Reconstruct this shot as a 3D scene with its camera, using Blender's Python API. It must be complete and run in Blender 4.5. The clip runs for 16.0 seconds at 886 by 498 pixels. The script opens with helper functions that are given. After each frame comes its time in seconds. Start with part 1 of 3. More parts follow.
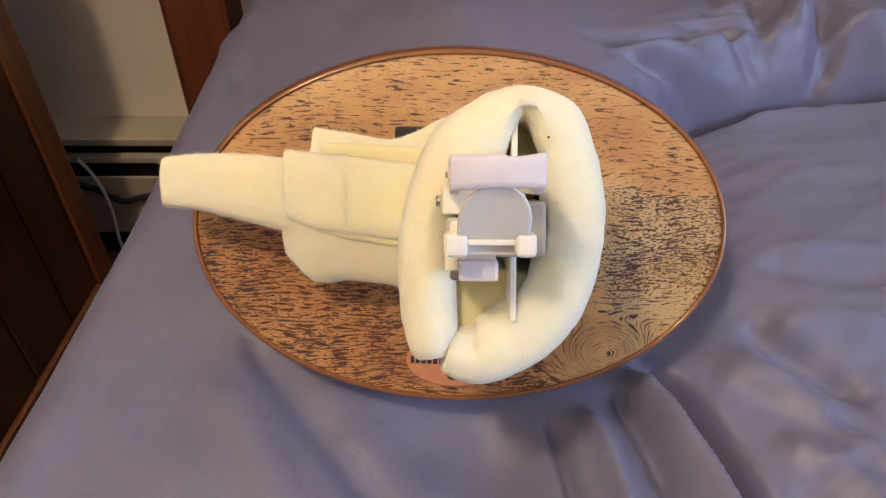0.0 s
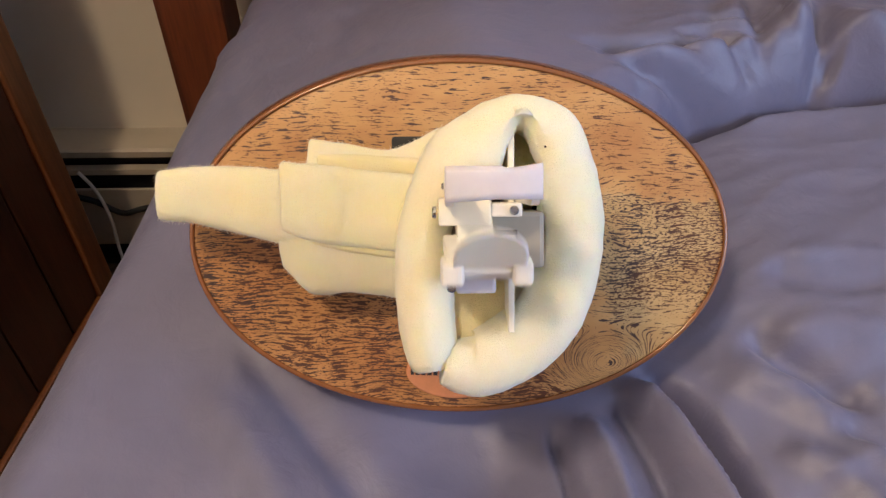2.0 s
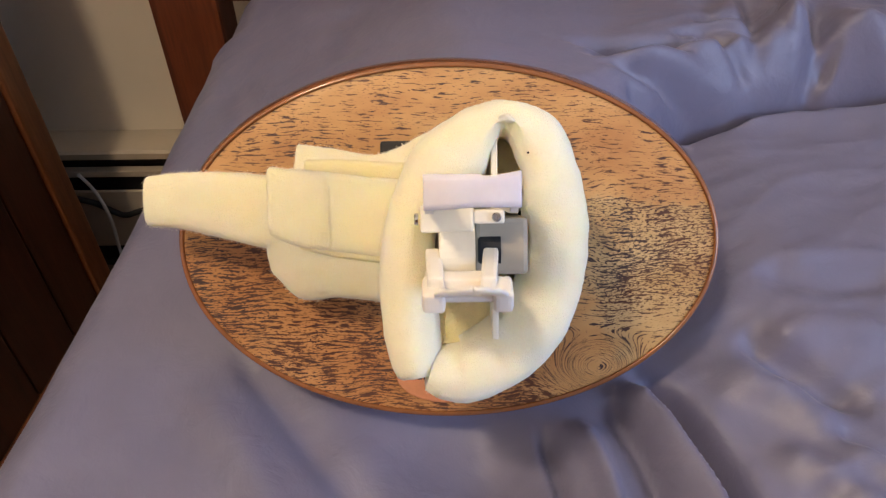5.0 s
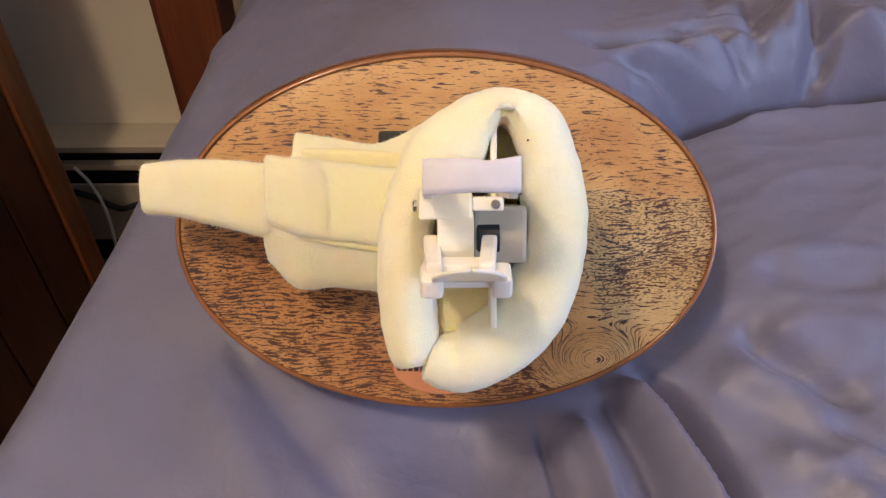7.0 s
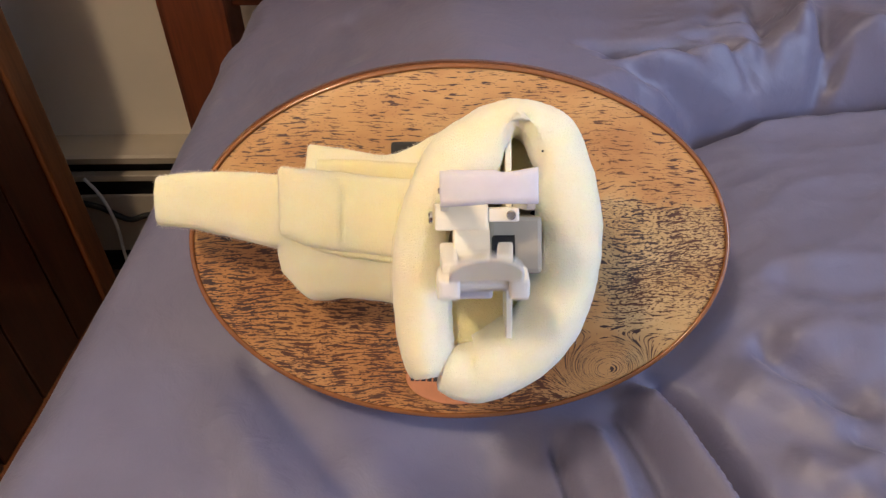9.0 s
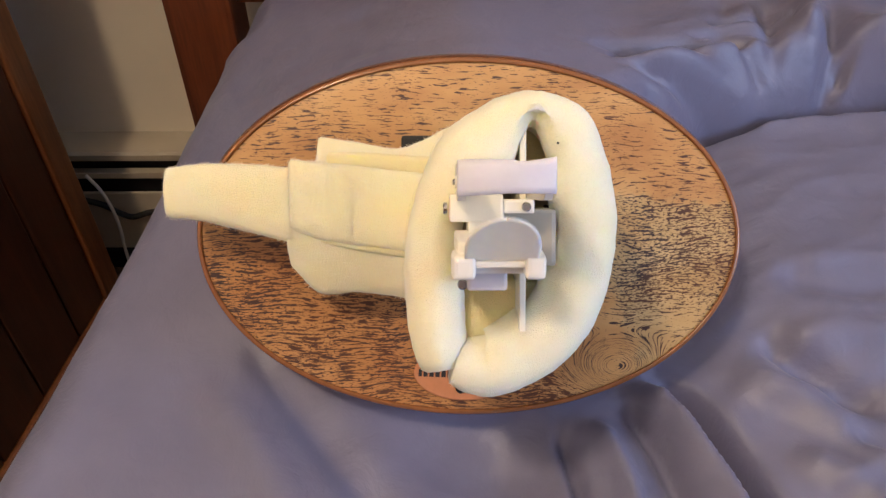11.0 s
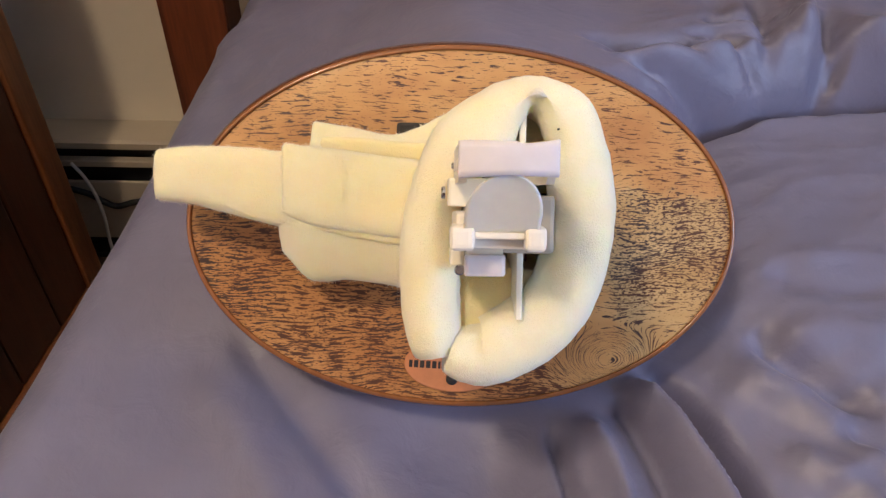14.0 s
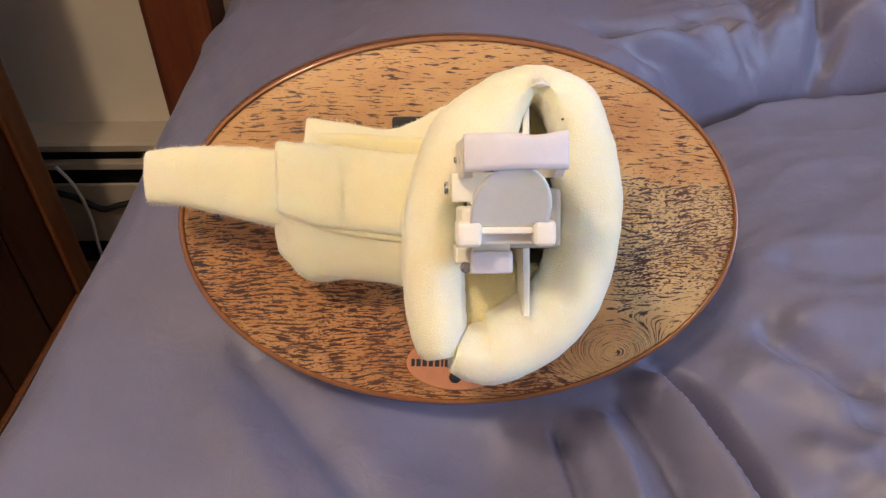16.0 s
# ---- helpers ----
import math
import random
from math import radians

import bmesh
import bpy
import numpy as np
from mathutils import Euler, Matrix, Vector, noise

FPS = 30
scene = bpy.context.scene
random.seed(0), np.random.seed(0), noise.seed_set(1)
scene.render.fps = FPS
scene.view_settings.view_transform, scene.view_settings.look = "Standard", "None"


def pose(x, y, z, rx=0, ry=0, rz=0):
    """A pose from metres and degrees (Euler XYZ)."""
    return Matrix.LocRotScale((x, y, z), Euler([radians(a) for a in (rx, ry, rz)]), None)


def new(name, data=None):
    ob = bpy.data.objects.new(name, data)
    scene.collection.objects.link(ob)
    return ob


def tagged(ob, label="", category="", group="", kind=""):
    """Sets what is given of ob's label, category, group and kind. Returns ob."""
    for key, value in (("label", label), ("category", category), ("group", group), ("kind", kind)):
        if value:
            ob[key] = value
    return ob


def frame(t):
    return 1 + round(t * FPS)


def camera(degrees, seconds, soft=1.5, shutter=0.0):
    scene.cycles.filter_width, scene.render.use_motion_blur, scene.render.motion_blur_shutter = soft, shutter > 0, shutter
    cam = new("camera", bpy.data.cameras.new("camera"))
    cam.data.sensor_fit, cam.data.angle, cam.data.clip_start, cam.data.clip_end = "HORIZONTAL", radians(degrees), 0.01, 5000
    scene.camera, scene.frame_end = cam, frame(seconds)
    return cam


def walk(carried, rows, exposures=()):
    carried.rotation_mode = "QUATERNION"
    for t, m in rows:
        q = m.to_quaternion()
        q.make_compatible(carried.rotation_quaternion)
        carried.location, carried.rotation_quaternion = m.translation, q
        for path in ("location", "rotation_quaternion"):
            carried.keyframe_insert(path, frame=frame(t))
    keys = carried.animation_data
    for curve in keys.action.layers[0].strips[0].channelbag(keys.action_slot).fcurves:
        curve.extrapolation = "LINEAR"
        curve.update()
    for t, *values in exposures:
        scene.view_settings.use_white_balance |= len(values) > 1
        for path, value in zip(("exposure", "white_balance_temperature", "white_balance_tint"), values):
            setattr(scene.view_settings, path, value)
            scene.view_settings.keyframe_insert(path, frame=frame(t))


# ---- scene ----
# ---------------------------------------------------------------- camera
cam = camera(57.0, 16.0, soft=1.4, shutter=0.5)
ROWS = [
    (0.0, -0.0165, -0.3612, 0.4556, 44.31, -0.49, -0.33),
    (0.5, -0.0179, -0.3591, 0.4547, 44.41, -0.39, -0.76),
    (1.0, -0.015, -0.3571, 0.4555, 44.82, -0.17, -1.15),
    (1.5, -0.0142, -0.358, 0.456, 44.82, -0.06, -0.94),
    (2.0, -0.0139, -0.3567, 0.4543, 44.77, 0.16, -0.71),
    (2.5, -0.0119, -0.3538, 0.4546, 44.87, 0.34, -0.81),
    (3.0, -0.0127, -0.3544, 0.4534, 45.11, 0.37, -0.92),
    (3.5, -0.0081, -0.3523, 0.4566, 45.06, 0.55, -1.01),
    (4.0, -0.0051, -0.3541, 0.4571, 44.8, 0.69, -0.68),
    (6.5, -0.0038, -0.3529, 0.4527, 44.62, 0.27, -0.55),
    (7.0, -0.0049, -0.3556, 0.4508, 44.63, 0.07, -0.4),
    (7.5, -0.0073, -0.3513, 0.4481, 44.53, 0.07, -0.54),
    (8.0, -0.0085, -0.3527, 0.4496, 44.75, 0.28, -0.71),
    (8.5, -0.009, -0.3531, 0.4501, 45.08, 0.44, -0.55),
    (9.0, -0.0093, -0.3556, 0.4524, 45.22, 0.54, -0.34),
    (11.5, -0.0183, -0.3583, 0.4463, 45.43, -0.15, -0.18),
    (12.0, -0.0197, -0.3596, 0.4456, 45.45, -0.48, -0.26),
    (12.5, -0.0189, -0.3598, 0.4471, 45.35, -0.5, -0.24),
    (13.0, -0.0177, -0.3571, 0.4455, 45.3, -0.65, -0.04),
    (13.5, -0.0195, -0.3575, 0.4407, 45.38, -1.1, -0.01),
    (14.0, -0.0211, -0.3578, 0.4393, 45.4, -1.44, -0.08),
    (14.5, -0.0209, -0.3608, 0.4472, 45.12, -0.63, -0.1),
    (15.0, -0.0201, -0.3498, 0.4421, 45.15, -0.21, -1.28),
    (15.5, -0.0254, -0.3514, 0.4393, 45.0, -0.6, -1.64),
    (16.0, -0.0271, -0.349, 0.4333, 44.91, -0.78, -1.81),
]
walk(cam, [(t, pose(*r)) for t, *r in ROWS])

# ---------------------------------------------------------------- light
world = bpy.data.worlds.new("world")
scene.world = world
world.use_nodes = True
wn = world.node_tree
sky = wn.nodes.new("ShaderNodeTexSky")
sky.sky_type, sky.sun_disc = "NISHITA", False
sky.sun_elevation, sky.sun_rotation = radians(35), radians(200)
wn.links.new(sky.outputs[0], wn.nodes["Background"].inputs[0])
wn.nodes["Background"].inputs[1].default_value = 0.08


def lamp(name, kind, m, energy, colour, **settings):
    data = bpy.data.lights.new(name, kind)
    data.energy, data.color = energy, colour
    if "radius" in settings:
        data.shadow_soft_size = settings["radius"]
    if "size" in settings:
        data.shape, data.size, data.size_y = "RECTANGLE", settings["size"][0], settings["size"][1]
    ob = new(name, data)
    ob.matrix_world = m
    return ob


LAMP_AT = (-0.60, -0.72, 2.02)
lamp("ceiling_lamp_light", "POINT", pose(LAMP_AT[0], LAMP_AT[1], LAMP_AT[2] - 0.14), 64.0, (1.0, 0.775, 0.545), radius=0.09)
lamp("window_light", "AREA", pose(2.33, -1.20, 0.95, 0, 90, 0), 60.0, (0.48, 0.64, 1.0), size=(1.2, 1.1))
scene.view_settings.exposure = 0.0

# ---------------------------------------------------------------- materials


def material(name):
    m = bpy.data.materials.new(name)
    m.use_nodes = True
    return m, m.node_tree.nodes, m.node_tree.links, m.node_tree.nodes["Principled BSDF"]


def noise_node(n, l, scale, detail=4, stretch=None, rough=0.55, distortion=0.0):
    co = n.new("ShaderNodeTexCoord")
    mp = n.new("ShaderNodeMapping")
    mp.inputs["Scale"].default_value = stretch or (1, 1, 1)
    tx = n.new("ShaderNodeTexNoise")
    tx.inputs["Scale"].default_value, tx.inputs["Detail"].default_value = scale, detail
    tx.inputs["Roughness"].default_value = rough
    tx.inputs["Distortion"].default_value = distortion
    l.new(co.outputs["Object"], mp.inputs["Vector"])
    l.new(mp.outputs[0], tx.inputs["Vector"])
    return tx


def ramp(n, l, source, stops):
    r = n.new("ShaderNodeValToRGB")
    e = r.color_ramp.elements
    while len(e) < len(stops):
        e.new(0.5)
    for k, (p, c) in zip(e, stops):
        k.position, k.color = p, (*c, 1) if len(c) == 3 else c
    l.new(source, r.inputs[0])
    return r


def bump(n, l, source, bsdf, strength, distance):
    b = n.new("ShaderNodeBump")
    b.inputs["Strength"].default_value, b.inputs["Distance"].default_value = strength, distance
    l.new(source, b.inputs["Height"])
    l.new(b.outputs[0], bsdf.inputs["Normal"])
    return b


def plain(name, colour, rough=0.5, metal=0.0, vary=0.12, scale=60, relief=0.0, coat=0.0, stretch=None, subsurface=0.0):
    m, n, l, b = material(name)
    t = noise_node(n, l, scale, 5, stretch)
    lo, hi = [c * (1 - vary) for c in colour], [min(1, c * (1 + vary)) for c in colour]
    r = ramp(n, l, t.outputs[0], [(0.3, lo), (0.7, hi)])
    l.new(r.outputs[0], b.inputs["Base Color"])
    b.inputs["Roughness"].default_value, b.inputs["Metallic"].default_value = rough, metal
    b.inputs["Coat Weight"].default_value = coat
    if subsurface:
        b.inputs["Subsurface Weight"].default_value = subsurface
        b.inputs["Subsurface Radius"].default_value = (1.0, 0.8, 0.5)
        b.inputs["Subsurface Scale"].default_value = 0.004
    if relief:
        bump(n, l, t.outputs[0], b, 0.5, relief)
    return m


def foam_material(name, colour):
    m, n, l, b = material(name)
    big = noise_node(n, l, 45, 3)
    fine = noise_node(n, l, 1500, 3)
    vor = n.new("ShaderNodeTexVoronoi")
    vor.inputs["Scale"].default_value = 1500
    co = n.new("ShaderNodeTexCoord")
    l.new(co.outputs["Object"], vor.inputs["Vector"])
    r = ramp(n, l, big.outputs[0], [(0.3, [c * f for c, f in zip(colour, (0.97, 0.95, 0.86))]), (0.7, colour)])
    mix = n.new("ShaderNodeMix")
    mix.data_type, mix.blend_type = "RGBA", "MULTIPLY"
    mix.inputs["Factor"].default_value = 0.17
    pores = ramp(n, l, vor.outputs["Distance"], [(0.0, (0.72, 0.68, 0.5)), (0.45, (1, 1, 1))])
    l.new(r.outputs[0], mix.inputs["A"])
    l.new(pores.outputs[0], mix.inputs["B"])
    l.new(mix.outputs["Result"], b.inputs["Base Color"])
    b.inputs["Roughness"].default_value = 0.9
    b.inputs["Specular IOR Level"].default_value = 0.25
    b.inputs["Sheen Weight"].default_value = 0.25
    b.inputs["Subsurface Weight"].default_value = 0.7
    b.inputs["Subsurface Radius"].default_value = (1.0, 0.8, 0.4)
    b.inputs["Subsurface Scale"].default_value = 0.009
    add = n.new("ShaderNodeMath")
    l.new(fine.outputs[0], add.inputs[0])
    l.new(vor.outputs["Distance"], add.inputs[1])
    bump(n, l, add.outputs[0], b, 0.5, 0.0008)
    return m


FOAM = foam_material("cream_foam", (0.98, 0.905, 0.70))
BODY_FOAM = foam_material("warm_cream_foam", (0.99, 0.905, 0.665))
# the same foam, its colour deepened to yellow for shade in seams and hollows
FOAM_SHADE = foam_material("shade_yellow_foam", (0.95, 0.83, 0.50))
FIBRE = plain("foam_fibre", (0.97, 0.91, 0.74), 0.9, vary=0.02)
WHITE_PLASTIC = plain("white_plastic", (0.84, 0.79, 0.69), 0.42, vary=0.03, subsurface=0.15)
MILKY_PLASTIC = plain("milky_plastic", (0.66, 0.63, 0.66), 0.42, vary=0.05, scale=90, subsurface=0.5)
CREAM_PLASTIC = plain("cream_plastic", (0.82, 0.77, 0.62), 0.42, vary=0.03, subsurface=0.15)
JAW_PLASTIC = plain("jaw_plastic", (0.95, 0.87, 0.74), 0.5, vary=0.05, subsurface=0.8)
GREY_PLASTIC = plain("grey_plastic", (0.44, 0.385, 0.29), 0.45, vary=0.06)
BLACK_PLASTIC = plain("black_plastic", (0.010, 0.010, 0.011), 0.62, vary=0.2)
STEEL = plain("steel", (0.55, 0.54, 0.52), 0.25, 1.0, vary=0.1, scale=400)
BRASS = plain("brass", (0.55, 0.38, 0.14), 0.3, 1.0, vary=0.1, scale=400)
RIM_BROWN = plain("brown_rim", (0.235, 0.085, 0.026), 0.22, vary=0.12, scale=90, coat=0.4)
COPPER = plain("copper_badge", (0.62, 0.26, 0.12), 0.38, 0.35, vary=0.06, scale=200)
RED = plain("red_button", (0.55, 0.012, 0.02), 0.35, vary=0.08)
INK = plain("black_ink", (0.02, 0.016, 0.014), 0.6, vary=0.1)
WIRE_RED = plain("red_wire", (0.45, 0.10, 0.03), 0.4, vary=0.1)
CABLE_WHITE = plain("white_cable", (0.62, 0.62, 0.6), 0.5, vary=0.05)
HEATER_CREAM = plain("heater_cream", (0.44, 0.385, 0.30), 0.45, vary=0.06, scale=12)
SLOT_BLACK = plain("slot_black", (0.008, 0.008, 0.009), 0.6, vary=0.2)
CEILING_WHITE = plain("ceiling_white", (0.75, 0.73, 0.68), 0.9, vary=0.04, scale=5)
CARPET = plain("carpet", (0.11, 0.07, 0.045), 0.95, vary=0.35, scale=180, relief=0.003)


def clear_tape():
    """Crinkled clear film: see-through, with sharp gloss."""
    m, n, l, b = material("clear_tape")
    t = noise_node(n, l, 75, 3, (1, 0.5, 1), 0.5, 1.6)
    n.remove(b)
    gloss, clear, mix = n.new("ShaderNodeBsdfGlossy"), n.new("ShaderNodeBsdfTransparent"), n.new("ShaderNodeMixShader")
    gloss.inputs["Roughness"].default_value = 0.10
    mix.inputs[0].default_value = 0.05
    k = n.new("ShaderNodeBump")
    k.inputs["Strength"].default_value, k.inputs["Distance"].default_value = 1.0, 0.014
    l.new(t.outputs[0], k.inputs["Height"])
    l.new(k.outputs[0], gloss.inputs["Normal"])
    l.new(clear.outputs[0], mix.inputs[1])
    l.new(gloss.outputs[0], mix.inputs[2])
    l.new(mix.outputs[0], n["Material Output"].inputs["Surface"])
    return m


TAPE = clear_tape()


def clear_plastic():
    m, n, l, b = material("clear_plastic")
    b.inputs["Base Color"].default_value = (0.86, 0.86, 0.92, 1)
    b.inputs["Roughness"].default_value, b.inputs["Alpha"].default_value = 0.1, 0.5
    return m


CLEAR = clear_plastic()


def wood(name, dark, mid, light, along="z", rough=0.42):
    m, n, l, b = material(name)
    st = {"x": (3, 40, 40), "y": (40, 3, 40), "z": (40, 40, 3)}[along]
    g = noise_node(n, l, 1.0, 6, st, 0.6, 0.6)
    g2 = noise_node(n, l, 6.0, 5, st, 0.65)
    blotch = noise_node(n, l, 5, 3)
    r = ramp(n, l, g.outputs[0], [(0.3, dark), (0.52, mid), (0.75, light)])
    r2 = ramp(n, l, g2.outputs[0], [(0.35, (0.55, 0.5, 0.45)), (0.6, (1, 1, 1))])
    mix = n.new("ShaderNodeMix")
    mix.data_type, mix.blend_type = "RGBA", "MULTIPLY"
    mix.inputs["Factor"].default_value = 0.6
    l.new(r.outputs[0], mix.inputs["A"])
    l.new(r2.outputs[0], mix.inputs["B"])
    l.new(mix.outputs["Result"], b.inputs["Base Color"])
    rr = ramp(n, l, blotch.outputs[0], [(0.3, (rough - 0.08,) * 3), (0.7, (rough + 0.1,) * 3)])
    l.new(rr.outputs[0], b.inputs["Roughness"])
    bump(n, l, g2.outputs[0], b, 0.2, 0.001)
    return m


DARK_WOOD = wood("dark_panel_wood", (0.034, 0.009, 0.003), (0.062, 0.017, 0.006), (0.090, 0.026, 0.009))
TRIM_WOOD = wood("brown_trim_wood", (0.10, 0.030, 0.009), (0.17, 0.055, 0.016), (0.23, 0.08, 0.025))
BED_WOOD = wood("red_brown_bed_wood", (0.085, 0.020, 0.006), (0.14, 0.034, 0.010), (0.19, 0.05, 0.016))


def wall_paint():
    m, n, l, b = material("cream_wall_paint")
    t = noise_node(n, l, 3, 4)
    f = noise_node(n, l, 140, 3)
    r = ramp(n, l, t.outputs[0], [(0.3, (0.74, 0.67, 0.55)), (0.7, (0.80, 0.73, 0.60))])
    l.new(r.outputs[0], b.inputs["Base Color"])
    b.inputs["Roughness"].default_value = 0.75
    bump(n, l, f.outputs[0], b, 0.25, 0.0015)
    return m


WALL = wall_paint()


def sheet_cloth():
    m, n, l, b = material("blue_grey_cotton")
    big = noise_node(n, l, 7, 4)
    weave = noise_node(n, l, 900, 2)
    soft = noise_node(n, l, 38, 4, None, 0.6, 0.5)
    r = ramp(n, l, big.outputs[0], [(0.3, (0.132, 0.129, 0.197)), (0.7, (0.160, 0.155, 0.234))])
    l.new(r.outputs[0], b.inputs["Base Color"])
    b.inputs["Roughness"].default_value = 0.47
    b.inputs["Sheen Weight"].default_value = 0.10
    b.inputs["Sheen Roughness"].default_value = 0.4
    add = n.new("ShaderNodeMath")
    add.operation = "MULTIPLY_ADD"
    add.inputs[1].default_value = 0.03
    l.new(weave.outputs[0], add.inputs[0])
    l.new(soft.outputs[0], add.inputs[2])
    bump(n, l, add.outputs[0], b, 0.35, 0.004)
    return m


SHEET = sheet_cloth()


def printed_oak():
    """Glossy printed oak: tan ground, short dark dashes along the grain, a denser dark side and a swirled knot."""
    m, n, l, b = material("printed_oak")
    co = n.new("ShaderNodeTexCoord")

    def math_node(op, a, c=None, d=None):
        k = n.new("ShaderNodeMath")
        k.operation = op
        for i, v in enumerate((a, c, d)):
            if v is None:
                continue
            if isinstance(v, (int, float)):
                k.inputs[i].default_value = v
            else:
                l.new(v, k.inputs[i])
        return k.outputs[0]

    sep = n.new("ShaderNodeSeparateXYZ")
    l.new(co.outputs["Object"], sep.inputs[0])
    x, y = sep.outputs[0], sep.outputs[1]
    # swirl round the knot, and gentle waves elsewhere
    dx, dy = math_node("SUBTRACT", x, 0.092), math_node("SUBTRACT", y, -0.077)
    d2 = math_node("ADD", math_node("MULTIPLY", dx, dx), math_node("MULTIPLY", math_node("MULTIPLY", dy, dy), 2.4))
    near = math_node("POWER", 2.718, math_node("MULTIPLY", d2, -2600.0))
    warp = noise_node(n, l, 14, 2, (1, 1.6, 1))
    wave = math_node("MULTIPLY", math_node("SUBTRACT", warp.outputs[0], 0.5), 0.016)
    ring = math_node("SQRT", d2)
    yy = math_node("ADD", math_node("ADD", y, wave), math_node("MULTIPLY", near, math_node("SUBTRACT", math_node("MULTIPLY", ring, 0.9), y)))
    def soft_step(v, at, width):
        k = n.new("ShaderNodeMapRange")
        k.interpolation_type = "SMOOTHSTEP"
        l.new(v, k.inputs["Value"])
        k.inputs["From Min"].default_value, k.inputs["From Max"].default_value = at - width / 2, at + width / 2
        return k.outputs[0]

    def strokes(fx, fy, detail, offset):
        v = n.new("ShaderNodeCombineXYZ")
        l.new(math_node("MULTIPLY_ADD", x, fx, offset), v.inputs[0])
        l.new(math_node("MULTIPLY", yy, fy), v.inputs[1])
        k = n.new("ShaderNodeTexNoise")
        k.inputs["Scale"].default_value, k.inputs["Detail"].default_value, k.inputs["Roughness"].default_value = 1.0, detail, 0.6
        l.new(v.outputs[0], k.inputs["Vector"])
        return k.outputs[0]

    dash, speck = strokes(88.0, 800.0, 2.2, 0.0), strokes(400.0, 1150.0, 2.0, 7.0)
    # three printed fields: a sparse upper one, a dense lower one, and a speckled end with an abrupt upper border
    edge = noise_node(n, l, 70, 2)
    ragged = math_node("MULTIPLY_ADD", edge.outputs[0], 0.026, -0.013)
    yr, xr = math_node("ADD", y, ragged), math_node("ADD", x, ragged)
    end = math_node("MULTIPLY", soft_step(math_node("ADD", xr, math_node("MULTIPLY", y, 0.5)), 0.070, 0.014), soft_step(math_node("MULTIPLY", yr, -1.0), -0.026, 0.005))
    low = math_node("MULTIPLY", soft_step(math_node("MULTIPLY", yr, -1.0), -0.005, 0.05), soft_step(math_node("MULTIPLY", x, -1.0), -0.065, 0.05))
    pale = math_node("MULTIPLY", end, soft_step(math_node("MULTIPLY", y, -1.0), 0.045, 0.03))
    patch = noise_node(n, l, 26, 3)
    dens = math_node("MULTIPLY", math_node("SUBTRACT", patch.outputs[0], 0.5), 0.24)
    dens = math_node("ADD", dens, math_node("ADD", math_node("MULTIPLY", low, 0.075), math_node("MULTIPLY", end, 0.05)))
    dens = math_node("SUBTRACT", dens, math_node("MULTIPLY", pale, 0.025))
    thr = math_node("SUBTRACT", 0.581, dens)
    fine = math_node("ADD", math_node("SUBTRACT", speck, 0.06), math_node("MULTIPLY", math_node("SUBTRACT", end, pale), 0.06))
    mask = math_node("MULTIPLY", math_node("SUBTRACT", math_node("MAXIMUM", math_node("SUBTRACT", dash, math_node("MULTIPLY", end, 0.015)), fine), thr), 30.0)
    maskc = n.new("ShaderNodeClamp")
    l.new(mask, maskc.inputs[0])
    tone = noise_node(n, l, 12, 4, (1, 2.2, 1))
    warm = ramp(n, l, tone.outputs[0], [(0.3, (0.40, 0.178, 0.056)), (0.5, (0.53, 0.285, 0.100)), (0.72, (0.63, 0.395, 0.170))])
    khaki = ramp(n, l, tone.outputs[0], [(0.3, (0.38, 0.225, 0.09)), (0.5, (0.49, 0.325, 0.140)), (0.72, (0.59, 0.425, 0.21))])
    ground = n.new("ShaderNodeMix")
    ground.data_type = "RGBA"
    l.new(math_node("MULTIPLY", end, 0.85), ground.inputs["Factor"])
    l.new(warm.outputs[0], ground.inputs["A"])
    l.new(khaki.outputs[0], ground.inputs["B"])
    # browner lower field: a printed tone plus the fish body's shadow, both as colour
    deep = n.new("ShaderNodeMix")
    deep.data_type = "RGBA"
    l.new(math_node("MULTIPLY", low, 0.5), deep.inputs["Factor"])
    l.new(ground.outputs["Result"], deep.inputs["A"])
    deep.inputs["B"].default_value = (0.34, 0.135, 0.042, 1)
    inkc = noise_node(n, l, 16, 2)
    ink = ramp(n, l, inkc.outputs[0], [(0.42, (0.075, 0.022, 0.010)), (0.6, (0.028, 0.015, 0.020))])
    mix = n.new("ShaderNodeMix")
    mix.data_type = "RGBA"
    l.new(math_node("MULTIPLY", maskc.outputs[0], 0.97), mix.inputs["Factor"])
    l.new(deep.outputs["Result"], mix.inputs["A"])
    l.new(ink.outputs[0], mix.inputs["B"])
    l.new(mix.outputs["Result"], b.inputs["Base Color"])
    b.inputs["Roughness"].default_value = 0.36
    b.inputs["Coat Weight"].default_value, b.inputs["Coat Roughness"].default_value = 0.5, 0.14
    return m


OAK = printed_oak()
GLOW = bpy.data.materials.new("lamp_glow")
GLOW.use_nodes = True
GLOW.node_tree.nodes["Principled BSDF"].inputs["Emission Color"].default_value = (1, 0.8, 0.55, 1)
GLOW.node_tree.nodes["Principled BSDF"].inputs["Emission Strength"].default_value = 4.0

# ---------------------------------------------------------------- mesh helpers


class Shifted:
    """A parent together with a pose in it, for parts built off its origin."""

    def __init__(self, parent, m):
        self.parent, self.m = parent, m


